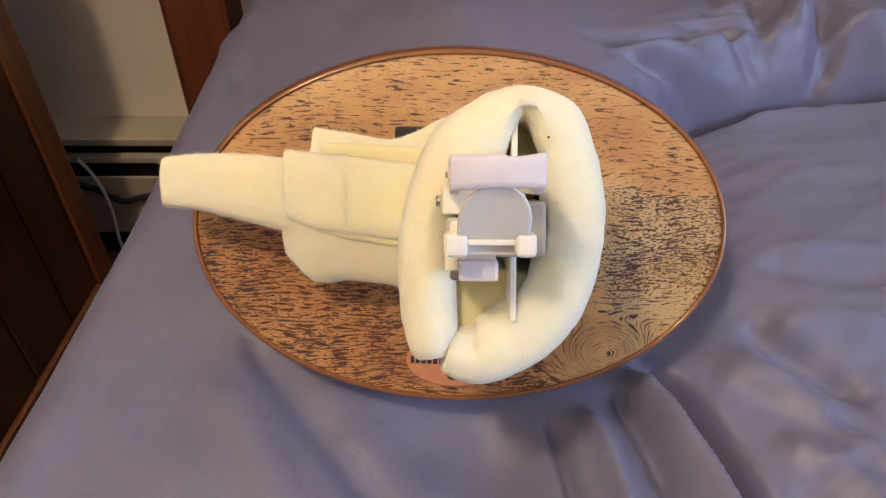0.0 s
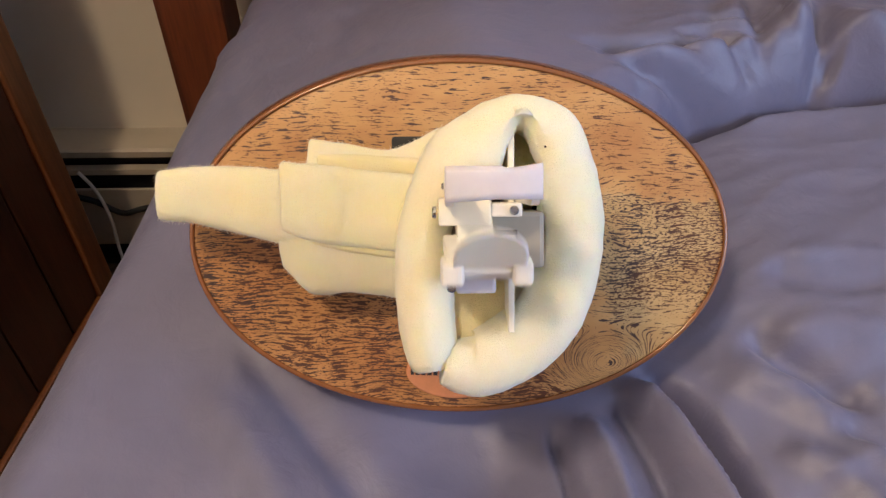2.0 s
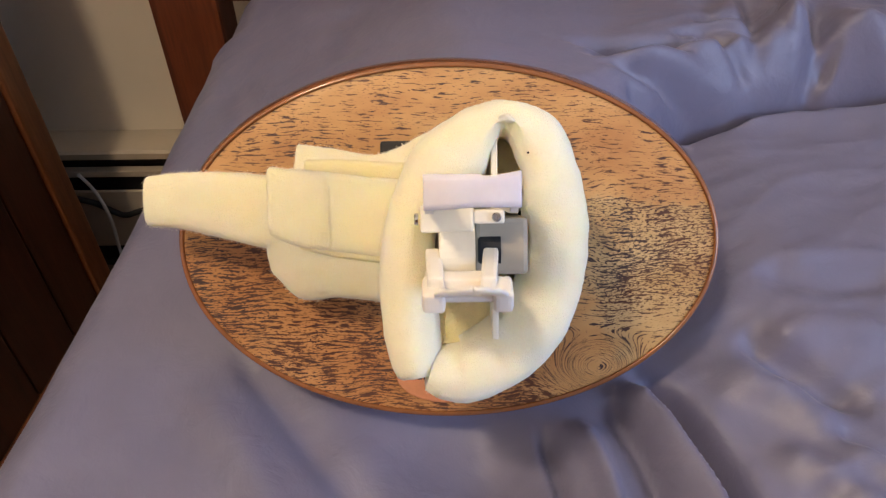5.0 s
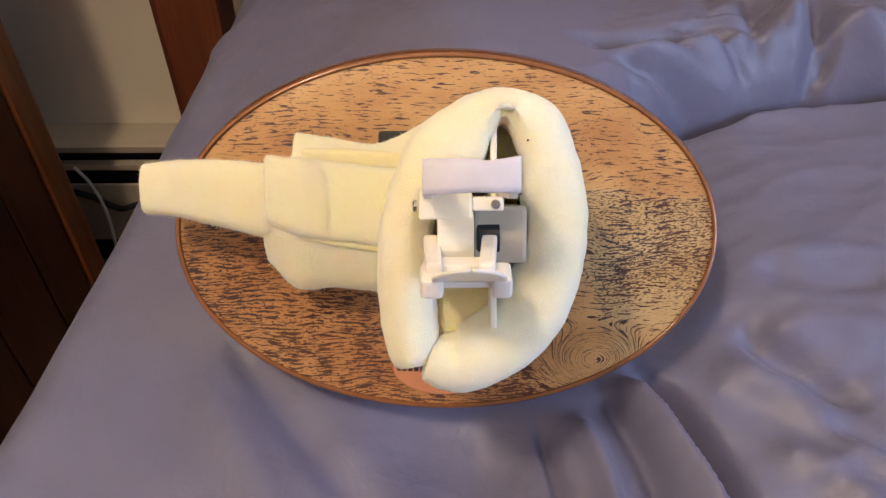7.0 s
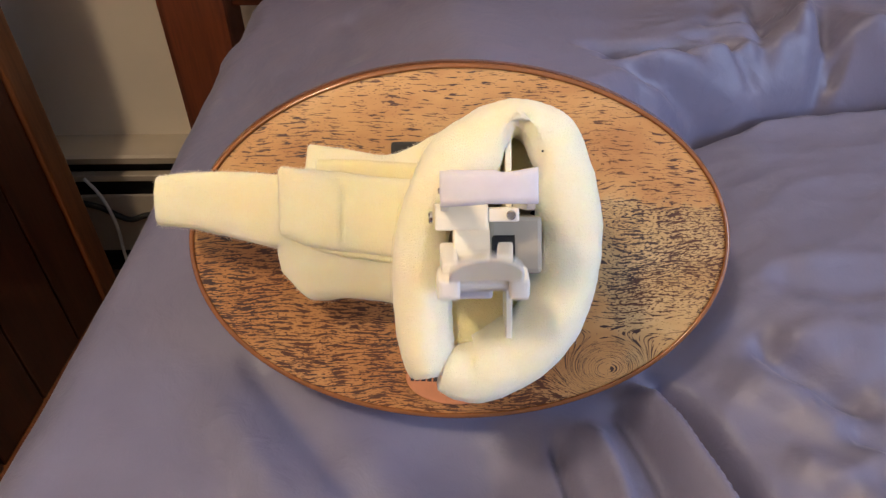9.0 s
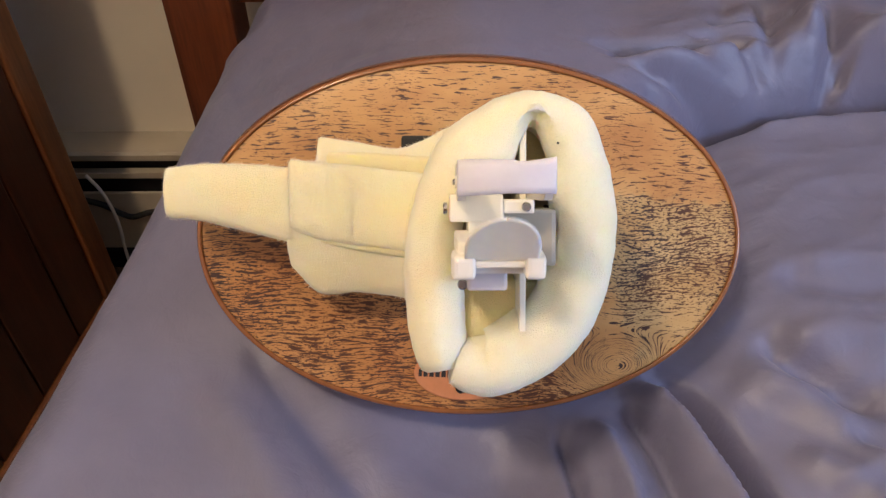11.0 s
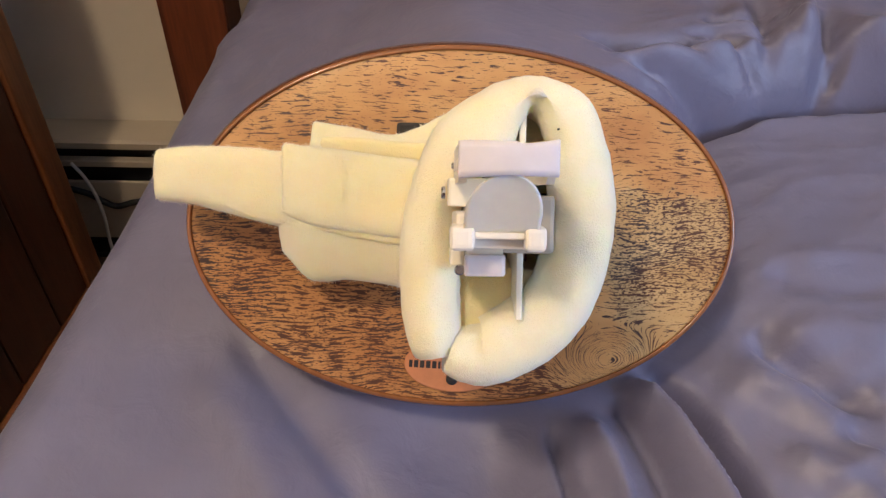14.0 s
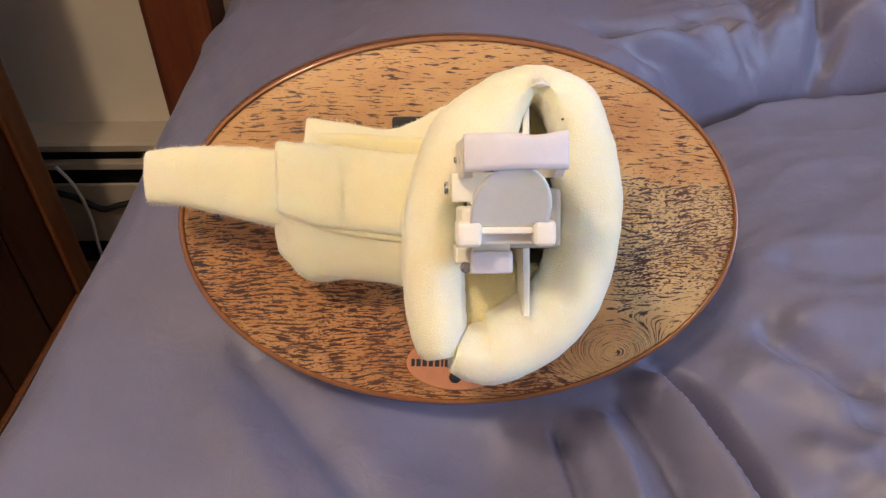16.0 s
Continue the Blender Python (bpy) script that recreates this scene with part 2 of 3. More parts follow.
def part(name, bm, mat, parent=None, label="", smooth=False, m=None):
    """Links a bmesh as one mesh object, under a thing or a part."""
    bmesh.ops.recalc_face_normals(bm, faces=bm.faces)
    me = bpy.data.meshes.new(name)
    for f in bm.faces:
        f.smooth = smooth
    bm.to_mesh(me)
    bm.free()
    me.materials.append(mat)
    ob = new(name, me)
    if isinstance(parent, Shifted):
        parent, m = parent.parent, parent.m
    if parent is not None:
        ob.parent = parent
    if m is not None:
        ob.matrix_basis = m
    if label:
        tagged(ob, label)
    return ob


def box(bm, x0, x1, y0, y1, z0, z1, bevel=0.0, segments=2):
    vs = [bm.verts.new((x, y, z)) for x in (x0, x1) for y in (y0, y1) for z in (z0, z1)]
    fs = [bm.faces.new([vs[i] for i in q]) for q in ((0, 1, 3, 2), (4, 6, 7, 5), (0, 4, 5, 1), (2, 3, 7, 6), (0, 2, 6, 4), (1, 5, 7, 3))]
    if bevel:
        es = {e for f in fs for e in f.edges}
        bmesh.ops.bevel(bm, geom=list(es), offset=bevel, segments=segments, affect="EDGES", profile=0.6)
    return bm


def boxed(*a, bevel=0.0, segments=2):
    return box(bmesh.new(), *a, bevel=bevel, segments=segments)


def loft(rings, closed=False):
    """A solid through rings of equal count; capped at both ends unless closed."""
    bm = bmesh.new()
    vr = [[bm.verts.new(p) for p in r] for r in rings]
    k = len(vr[0])
    pairs = list(zip(vr, vr[1:])) + ([(vr[-1], vr[0])] if closed else [])
    for a, b in pairs:
        for i in range(k):
            bm.faces.new((a[i], a[(i + 1) % k], b[(i + 1) % k], b[i]))
    if not closed:
        bm.faces.new(vr[0][::-1])
        bm.faces.new(vr[-1])
    return bm


def disc(bm, centre, axis, radius, height, n=24, bevel=0.0):
    """A short cylinder standing from centre along axis ('x', 'y' or 'z')."""
    turn = {"x": Euler((0, radians(90), 0)), "y": Euler((radians(-90), 0, 0)), "z": Euler((0, 0, 0))}[axis].to_matrix()
    prof = [(radius, 0), (radius, height - bevel), (radius - bevel, height)] if bevel else [(radius, 0), (radius, height)]
    rings = []
    for r, h in prof:
        rings.append([bm.verts.new(Vector(centre) + turn @ Vector((r * math.cos(a), r * math.sin(a), h))) for a in (2 * math.pi * i / n for i in range(n))])
    for a, b in zip(rings, rings[1:]):
        for i in range(n):
            bm.faces.new((a[i], a[(i + 1) % n], b[(i + 1) % n], b[i]))
    bm.faces.new(rings[0][::-1])
    bm.faces.new(rings[-1])
    return bm


def tube(points, radius, n=8):
    pts = [Vector(p) for p in points]
    rings = []
    for i, p in enumerate(pts):
        d = (pts[min(i + 1, len(pts) - 1)] - pts[max(i - 1, 0)]).normalized()
        s = d.orthogonal().normalized() if i == 0 else (rings_s - d * rings_s.dot(d)).normalized()
        rings_s = s
        u = d.cross(s)
        rings.append([p + radius * (math.cos(a) * s + math.sin(a) * u) for a in (2 * math.pi * k / n for k in range(n))])
    return loft(rings)


def spline(pts, count):
    """Points along a Catmull-Rom curve through tuples of any length."""
    p = np.array(pts, float)
    p = np.vstack([2 * p[0] - p[1], p, 2 * p[-1] - p[-2]])
    out = []
    for s in np.linspace(0, len(pts) - 1 - 1e-6, count):
        i = int(s)
        f = s - i
        a, b, c, d = p[i:i + 4]
        out.append(0.5 * (2 * b + (c - a) * f + (2 * a - 5 * b + 4 * c - d) * f ** 2 + (3 * b - a - 3 * c + d) * f ** 3))
    return out


def roughen(bm, amount, size):
    bm.normal_update()
    for v in bm.verts:
        q = v.co / size
        v.co += v.normal * amount * (noise.noise(q) + 0.5 * noise.noise(q * 2.7))
    return bm


# ---------------------------------------------------------------- the room
FLOOR = -0.60


def room():
    tagged(part("floor", boxed(-1.35, 2.5, -2.7, 0.85, FLOOR - 0.1, FLOOR), CARPET), "dark brown carpeted bedroom floor", "floor", kind="structure")
    tagged(part("ceiling", boxed(-1.45, 2.5, -2.7, 0.85, 2.05, 2.15), CEILING_WHITE), "plain white bedroom ceiling", "ceiling", kind="structure")
    tagged(part("wall_north", boxed(-1.35, 2.5, 0.73, 0.85, FLOOR, 2.05), WALL), "cream painted wall above the baseboard heater", "wall", kind="structure")
    # unseen closing wall; its brown is chosen to lessen light bounced onto the bed
    tagged(part("bounce_cut_wall", boxed(-1.35, 2.5, -2.8, -2.7, FLOOR, 2.05), TRIM_WOOD), "unseen bedroom wall, coloured brown to cut bounced light", "wall", kind="structure")
    tagged(part("wall_west", boxed(-1.45, -1.35, -2.7, 0.85, FLOOR, 2.05), WALL), "cream painted bedroom wall beside the cabinet", "wall", kind="structure")
    # east wall with the window's opening
    bm = bmesh.new()
    box(bm, 2.4, 2.5, -2.7, -1.80, FLOOR, 2.05)
    box(bm, 2.4, 2.5, -0.60, 0.73, FLOOR, 2.05)
    box(bm, 2.4, 2.5, -1.80, -0.60, FLOOR, 0.35)
    box(bm, 2.4, 2.5, -1.80, -0.60, 1.55, 2.05)
    tagged(part("wall_east", bm, WALL), "cream painted wall with a daylight window", "wall", kind="structure")
    win = tagged(new("window_1"), "white framed bedroom window", "window", kind="structure")
    bm = bmesh.new()
    for a in ((-1.80, -1.74, 0.35, 1.55), (-0.66, -0.60, 0.35, 1.55), (-1.74, -0.66, 0.35, 0.41), (-1.74, -0.66, 1.49, 1.55), (-1.74, -0.66, 0.93, 0.97)):
        box(bm, 2.42, 2.47, *a)
    part("window_frame", bm, WHITE_PLASTIC, win)


def ceiling_lamp():
    e = tagged(new("ceiling_lamp"), "warm glowing ceiling lamp on a short rod", "lamp")
    e.matrix_basis = pose(LAMP_AT[0], LAMP_AT[1], 2.05)
    part("rod", disc(bmesh.new(), (0, 0, -0.06), "z", 0.012, 0.06), BRASS, e)
    rings = [[Vector((r * math.cos(a), r * math.sin(a), z)) for a in (2 * math.pi * i / 32 for i in range(32))] for r, z in ((0.03, -0.06), (0.12, -0.075), (0.14, -0.085), (0.13, -0.081), (0.03, -0.067))]
    part("shade", loft(rings), GLOW, e, smooth=True)


def heater():
    """Baseboard heater along the far wall: back plate, sloped top, louvre slats with dark slots, front cover."""
    e = tagged(new("baseboard_heater"), "cream metal baseboard heater with dark louvre slots", "heater")
    e.matrix_basis = pose(0, 0.66, FLOOR)
    x0, x1 = -1.3, -0.02
    z = lambda w: w - FLOOR
    part("back_box", boxed(x0, x1, 0.022, 0.07, 0.02, z(-0.360)), SLOT_BLACK, e, "dark inside of the heater")
    rings = [[Vector((x, y, q)) for y, q in ((0.0, z(-0.358)), (0.0, z(-0.347)), (0.005, z(-0.344)), (0.07, z(-0.352)), (0.07, z(-0.357)), (0.01, z(-0.351)), (0.004, z(-0.358)))] for x in (x0, x1)]
    part("top_cover", loft(rings), HEATER_CREAM, e)
    part("slat", boxed(x0, x1, 0.002, 0.016, z(-0.396), z(-0.384), bevel=0.002), HEATER_CREAM, e)
    part("front_cover", boxed(x0, x1, 0.0, 0.006, z(-0.550), z(-0.425), bevel=0.002), HEATER_CREAM, e)
    part("bottom_lip", boxed(x0, x1, 0.002, 0.03, 0.0, 0.012), SLOT_BLACK, e)


def cables():
    c = part("white_power_cable", tube([Vector(p) for p in spline([(-0.585, 0.652, -0.380), (-0.567, 0.645, -0.406), (-0.558, 0.642, -0.442), (-0.556, 0.640, -0.486), (-0.560, 0.638, -0.535), (-0.553, 0.620, -0.590), (-0.52, 0.55, -0.597), (-0.50, 0.3, -0.597)], 40)], 0.0028), CABLE_WHITE, smooth=True)
    tagged(c, "thin white power cable hanging beside the cabinet", "cable")
    d = part("dark_power_cable", tube([Vector(p) for p in spline([(-0.61, 0.652, -0.43), (-0.576, 0.652, -0.443), (-0.554, 0.651, -0.459), (-0.533, 0.650, -0.468), (-0.502, 0.651, -0.459), (-0.45, 0.652, -0.455), (-0.36, 0.653, -0.50), (-0.34, 0.653, -0.594)], 40)], 0.005), SLOT_BLACK, smooth=True)
    tagged(d, "dark power cable lying along the heater front", "cable")


def cabinet():
    """Tall wooden cabinet: dark upright boards with grooves, a lighter corner post and base trim."""
    e = tagged(new("wooden_cabinet"), "tall dark brown panelled wooden cabinet with lighter trim", "cabinet")
    e.matrix_basis = pose(-0.536, 0.535, FLOOR, 0, 0, -8.8)
    h, deep = 2.0, 0.5
    part("body", boxed(-deep, -0.012, -0.42, -0.004, 0.0, h), DARK_WOOD, e)
    part("corner_post", boxed(-0.06, 0.006, -0.042, 0.0, 0.0, h, bevel=0.004), TRIM_WOOD, e, "lighter brown corner post")
    part("base_trim", boxed(-0.012, 0.008, -0.42, -0.042, 0.0, 0.104, bevel=0.004), TRIM_WOOD, e, "lighter brown base trim")
    y = -0.044
    for w in (0.080, 0.106, 0.106, 0.084):
        part("board", boxed(-0.014, 0.0, y - w + 0.003, y, 0.104, h, bevel=0.003), DARK_WOOD, e)
        y -= w


def bed():
    e = tagged(new("bed"), "red-brown wooden bed frame with a square post", "bed")
    e.matrix_basis = pose(0, 0, FLOOR)
    z = lambda w: w - FLOOR
    part("post", boxed(-0.336, -0.258, 0.50, 0.575, 0.0, z(0.42), bevel=0.006), BED_WOOD, e)
    part("headboard", boxed(-0.258, 1.26, 0.530, 0.555, z(-0.02), z(0.36), bevel=0.004), BED_WOOD, e)
    part("top_rail", boxed(-0.250, 1.26, 0.515, 0.562, z(0.004), z(0.30), bevel=0.006), BED_WOOD, e)
    part("mattress", boxed(-0.20, 1.2, -1.45, 0.47, z(-0.30), z(-0.06), bevel=0.03), CEILING_WHITE, e, "white mattress under the bedspread")
    part("side_rail", boxed(-0.235, -0.21, -1.45, 0.52, z(-0.42), z(-0.26), bevel=0.004), BED_WOOD, e)


# ---------------------------------------------------------------- the bedspread


def ridge(x, y, line, height, width, skew=0.0):
    """A soft fold along a line of points: height at its crest, fading at both ends."""
    pts = np.array(spline(line, 24))
    best = np.full(x.shape, 1e9)
    out = np.zeros(x.shape)
    for i in range(len(pts) - 1):
        a, b = pts[i], pts[i + 1]
        d = b - a
        k = np.clip(((x - a[0]) * d[0] + (y - a[1]) * d[1]) / (d @ d), 0, 1)
        px, py = x - a[0] - k * d[0], y - a[1] - k * d[1]
        dist = np.hypot(px, py)
        side = np.sign(d[0] * py - d[1] * px)
        s = (i + k) / (len(pts) - 1)
        fade = np.clip(np.minimum(s, 1 - s) * 5 + 0.15, 0, 1)
        w = width * (1 + skew * side)
        h = height * fade * np.exp(-(dist / w) ** 2)
        near = dist < best
        out = np.where(near, h, out)
        best = np.minimum(best, dist)
    return out


def step(v):
    v = np.clip(v, 0, 1)
    return v * v * (3 - 2 * v)


def eased(v, keys, values):
    """Values between keys, with the corners rounded off."""
    fine = np.linspace(keys[0] - 0.2, keys[-1] + 0.2, 1200)
    w = np.exp(-np.linspace(-2.5, 2.5, 2 * int(0.075 / (fine[1] - fine[0])) + 1) ** 2)
    raw = np.interp(fine, keys, values)
    pad = len(w) // 2
    soft = np.convolve(np.pad(raw, pad, mode="edge"), w / w.sum(), mode="valid")
    return np.interp(v, fine, soft)


def cloth_height(x, y):
    kx = [-0.30, -0.2, 0.0, 0.15, 0.2, 0.27, 0.33, 0.5, 1.2]
    y0 = eased(x, kx, [-0.05, -0.05, -0.045, 0.115, 0.200, 0.226, 0.243, 0.248, 0.25])
    wd = eased(x, kx, [0.38, 0.30, 0.14, 0.10, 0.045, 0.04, 0.04, 0.06, 0.1])
    hh = eased(x, kx, [0.0, 0.035, 0.140, 0.105, 0.085, 0.075, 0.070, 0.065, 0.03])
    z = hh * step((y - y0) / wd) * eased(y, [-2.0, 0.1, 0.22, 0.5, 1.0], [1.0, 1.0, 0.92, 0.5, 0.4])
    z += 0.026 * step((x - 0.12) / 0.14) * step((y + 0.06) / 0.12)
    z += 0.009 * np.exp(-((x - 0.015) / 0.07) ** 2 - ((y + 0.043) / 0.012) ** 2)
    # folds running down towards the viewer
    z += ridge(x, y, [(0.117, -0.031), (0.133, -0.053), (0.144, -0.085), (0.159, -0.123), (0.18, -0.2)], 0.021, 0.011, -0.35)
    z -= ridge(x, y, [(0.127, -0.028), (0.150, -0.058), (0.166, -0.095), (0.175, -0.13), (0.20, -0.2)], 0.042, 0.0085)
    z -= ridge(x, y, [(0.057, -0.066), (0.063, -0.093), (0.068, -0.123), (0.075, -0.17)], 0.014, 0.005, 0.4)
    z += ridge(x, y, [(0.079, -0.06), (0.091, -0.089), (0.097, -0.123), (0.1, -0.17)], 0.014, 0.009)
    z -= ridge(x, y, [(0.103, -0.045), (0.118, -0.08), (0.13, -0.13)], 0.014, 0.008)
    z -= ridge(x, y, [(-0.152, 0.0), (-0.119, -0.043), (-0.063, -0.115), (-0.03, -0.16)], 0.009, 0.013, 0.3)
    z += ridge(x, y, [(-0.175, -0.03), (-0.135, -0.077), (-0.108, -0.123), (-0.09, -0.16)], 0.008, 0.016)
    z += ridge(x, y, [(0.177, -0.024), (0.218, -0.051), (0.249, -0.085), (0.29, -0.12)], 0.014, 0.014)
    z -= ridge(x, y, [(0.20, 0.0), (0.235, -0.03), (0.275, -0.06)], 0.013, 0.010)
    z += ridge(x, y, [(0.24, 0.055), (0.281, 0.062), (0.33, 0.06)], 0.003, 0.006)
    # the cloth sinks from the long left fold towards the middle, in front of the plaque; the dip is added to darken it
    # there
    z -= 0.024 * step((x + 0.105 - 0.55 * (-0.05 - y)) / 0.11) * step((0.075 - x) / 0.06) * step((-0.01 - y) / 0.09)
    # folds of the heap under the cloth
    z -= ridge(x, y, [(0.17, 0.192), (0.20, 0.203), (0.234, 0.215), (0.272, 0.231), (0.316, 0.245), (0.38, 0.247), (0.46, 0.25)], 0.030, 0.0048, 0.3)
    z -= ridge(x, y, [(0.105, 0.226), (0.182, 0.243), (0.250, 0.260)], 0.020, 0.006, 0.4)
    z -= ridge(x, y, [(0.130, 0.203), (0.19, 0.213), (0.25, 0.222)], 0.018, 0.006, -0.3)
    z += ridge(x, y, [(0.14, 0.214), (0.22, 0.226), (0.285, 0.228)], 0.008, 0.008)
    z -= ridge(x, y, [(0.115, 0.212), (0.15, 0.226), (0.205, 0.236)], 0.014, 0.0052, 0.3)
    z -= ridge(x, y, [(0.215, 0.270), (0.235, 0.250), (0.262, 0.240)], 0.010, 0.007, 0.3)
    z -= ridge(x, y, [(0.19, 0.262), (0.225, 0.272), (0.27, 0.268)], 0.008, 0.006, -0.3)
    z -= ridge(x, y, [(0.22, 0.05), (0.27, 0.035), (0.33, 0.04)], 0.009, 0.012)
    z += ridge(x, y, [(0.21, -0.01), (0.26, 0.0), (0.32, -0.01)], 0.009, 0.012)
    z -= ridge(x, y, [(0.235, -0.07), (0.275, -0.095), (0.30, -0.14)], 0.012, 0.010)
    z += ridge(x, y, [(0.20, -0.085), (0.235, -0.11), (0.26, -0.15)], 0.011, 0.012)
    z -= ridge(x, y, [(0.140, 0.185), (0.165, 0.186), (0.20, 0.19)], 0.010, 0.005)
    z -= ridge(x, y, [(0.215, 0.286), (0.245, 0.290), (0.280, 0.288)], 0.012, 0.006)
    z += ridge(x, y, [(0.318, 0.36), (0.304, 0.29), (0.299, 0.285), (0.300, 0.268)], 0.022, 0.013, 0.3)
    z -= ridge(x, y, [(0.34, 0.33), (0.325, 0.26), (0.330, 0.268), (0.345, 0.262)], 0.026, 0.012)
    z -= ridge(x, y, [(0.278, 0.34), (0.270, 0.28), (0.262, 0.245)], 0.012, 0.010)
    z += ridge(x, y, [(0.35, 0.30), (0.40, 0.26), (0.45, 0.25)], 0.014, 0.016)
    z -= ridge(x, y, [(0.25, 0.40), (0.24, 0.33), (0.225, 0.28)], 0.006, 0.012)
    z -= ridge(x, y, [(-0.094, 0.36), (-0.086, 0.29), (-0.08, 0.23)], 0.004, 0.014)
    z -= ridge(x, y, [(-0.21, 0.30), (-0.18, 0.23), (-0.17, 0.17)], 0.004, 0.012)
    return z


def edge_x(y):
    return np.interp(y, [-1.5, -0.12, 0.0, 0.1, 0.2, 0.33, 0.36, 0.38, 0.40, 0.47], [-0.36, -0.302, -0.282, -0.266, -0.253, -0.239, -0.237, -0.239, -0.226, -0.222])


def bedspread():
    ys = np.concatenate([np.linspace(-1.48, -0.32, 24), np.linspace(-0.30, 0.15, 140), np.linspace(0.1518, 0.31, 90), np.linspace(0.3135, 0.48, 50), [0.495, 0.505, 0.508]])
    fx = np.concatenate([np.linspace(0, 0.80, 270), np.linspace(0.82, 1.42, 16)])
    verts, cols = [], len(fx) + 9
    for y in ys:
        ex = float(edge_x(y))
        x = ex + fx
        z = cloth_height(x, np.full_like(x, y))
        near = np.clip((ex + 0.035 - x) / 0.035, 0, 1)
        z -= 0.018 * near ** 2.2
        wob = [noise.noise((a * 9, y * 9, 0.3)) * 0.004 + noise.noise((a * 26, y * 26, 4.1)) * 0.0016 for a in x]
        crumple = step((x - 0.12) / 0.08) * (0.8 + 0.2 * float(step(np.array((0.16 - y) / 0.12))))
        wob = [w + c * (0.006 * (0.45 - abs(noise.noise((a * 8 + 2, y * 24 - a * 7, 1.7)))) + 0.0035 * (0.4 - abs(noise.noise((a * 15, y * 44 - a * 14, 7.7))))) if c > 0.01 and a < 0.75 else w for w, c, a in zip(wob, crumple, x)]
        if y > 0.485:
            z -= (y - 0.485) * 9 * 0.5
        z0 = float(z[0] + wob[0])
        for k in range(9, 0, -1):
            q = k / 9
            sway = 0.006 * math.sin(y * 26 + 1.5 * math.sin(y * 7)) * q
            verts.append((ex - 0.012 * min(1, q * 4) + sway, float(y), z0 - 0.012 * min(1, q * 6) - 0.40 * q ** 1.6))
        for a, b, c in zip(x, z, wob):
            verts.append((float(a), float(y), float(b + c)))
    faces = [(i * cols + j, i * cols + j + 1, (i + 1) * cols + j + 1, (i + 1) * cols + j) for i in range(len(ys) - 1) for j in range(cols - 1)]
    me = bpy.data.meshes.new("bedspread")
    me.from_pydata(verts, [], faces)
    me.polygons.foreach_set("use_smooth", [True] * len(faces))
    me.materials.append(SHEET)
    tagged(new("bedspread", me), "rumpled blue-grey cotton bedspread with soft folds", "bedspread")


room()
ceiling_lamp()
heater()
cables()
cabinet()
bed()
bedspread()

# ---------------------------------------------------------------- the fish plaque
# In the plaque's space x runs along the board, y up it and z out of it.
PLAQUE = pose(0, 0, 0.104, 49.4, 0, 0)
fish = tagged(new("animatronic_fish_plaque"), "skinless foam animatronic fish mounted on an oval wood-print plaque", "toy fish")
fish.matrix_basis = PLAQUE
BOARD_AT = pose(-0.0004, 0.0002, 0, 0, 0, -0.7)


def oval(a, b, z, n=128, dx=0.0, dy=0.0):
    """An ellipse of points at height z."""
    return [Vector((dx + a * math.cos(t), dy + b * math.sin(t), z)) for t in (2 * math.pi * i / n for i in range(n))]


def plaque():
    board = part("board", loft([oval(0.1622, 0.1057, -0.006), oval(0.1622, 0.1057, -0.0004), oval(0.1614, 0.1049, 0.0)]), OAK, fish, "glossy oval board printed like oak", m=BOARD_AT)
    prof = [(0.0, -0.0055), (0.0, 0.0007), (0.0004, 0.0013), (0.0012, 0.0014), (0.0026, 0.0008), (0.0034, -0.001), (0.0058, -0.009), (0.0081, -0.0165), (0.0083, -0.0185), (0.0070, -0.0200), (-0.0130, -0.0200), (-0.004, -0.0055)]
    rings = [oval(0.1620 + r, 0.1055 + r, z) for r, z in prof]
    part("rim", loft(rings, closed=True), RIM_BROWN, fish, "glossy brown plastic rim", smooth=True, m=BOARD_AT)
    part("back_plate", loft([oval(0.150, 0.094, -0.0195), oval(0.150, 0.094, -0.017)]), BLACK_PLASTIC, fish, m=BOARD_AT)
    badge = part("badge", loft([oval(0.0297, 0.0163, 0.0002, 64), oval(0.0297, 0.0163, 0.0010, 64), oval(0.0290, 0.0156, 0.0015, 64)]), COPPER, fish, "copper coloured oval name badge", m=pose(-0.0045, -0.0832, 0, 0, 0, -2.5))
    part("button", disc(bmesh.new(), (-0.0005, 0.0111, 0.0004), "z", 0.0062, 0.0026, 32, 0.0008), RED, badge, "round red push button")
    part("button_ring", loft([[Vector((-0.0005 + r * math.cos(a), 0.0111 + r * math.sin(a), z)) for a in (2 * math.pi * i / 32 for i in range(32))] for r, z in ((0.0063, 0.0004), (0.0063, 0.0019), (0.0068, 0.0018), (0.0068, 0.0004))], closed=True), INK, badge)
    part("light_sensor", disc(bmesh.new(), (-0.0003, -0.0082, 0.0012), "z", 0.0037, 0.0014, 24, 0.0009), BLACK_PLASTIC, badge, "small round black sensor", smooth=True)
    # the maker's name as plain bars, then the readable words
    bm = bmesh.new()
    x = -0.0268
    for w in (0.0024, 0.0030, 0.0031, 0.0031, 0.0031, 0.0015, 0.0026):
        box(bm, x, x + w * 0.86, -0.0022, 0.0022, 0.0013, 0.0017)
        x += w + 0.0006
    part("lettering", bm, INK, badge)
    for word, at in (("THE", -0.0031), ("FISH", 0.0100)):
        cu = bpy.data.curves.new("words", "FONT")
        cu.body, cu.size, cu.extrude, cu.offset = word, 0.0064, 0.0001, 0.00008
        ob = new("words", cu)
        bpy.context.view_layer.update()
        me = bpy.data.meshes.new_from_object(ob.evaluated_get(bpy.context.evaluated_depsgraph_get()))
        bpy.data.objects.remove(ob)
        me.materials.clear()
        me.materials.append(INK)
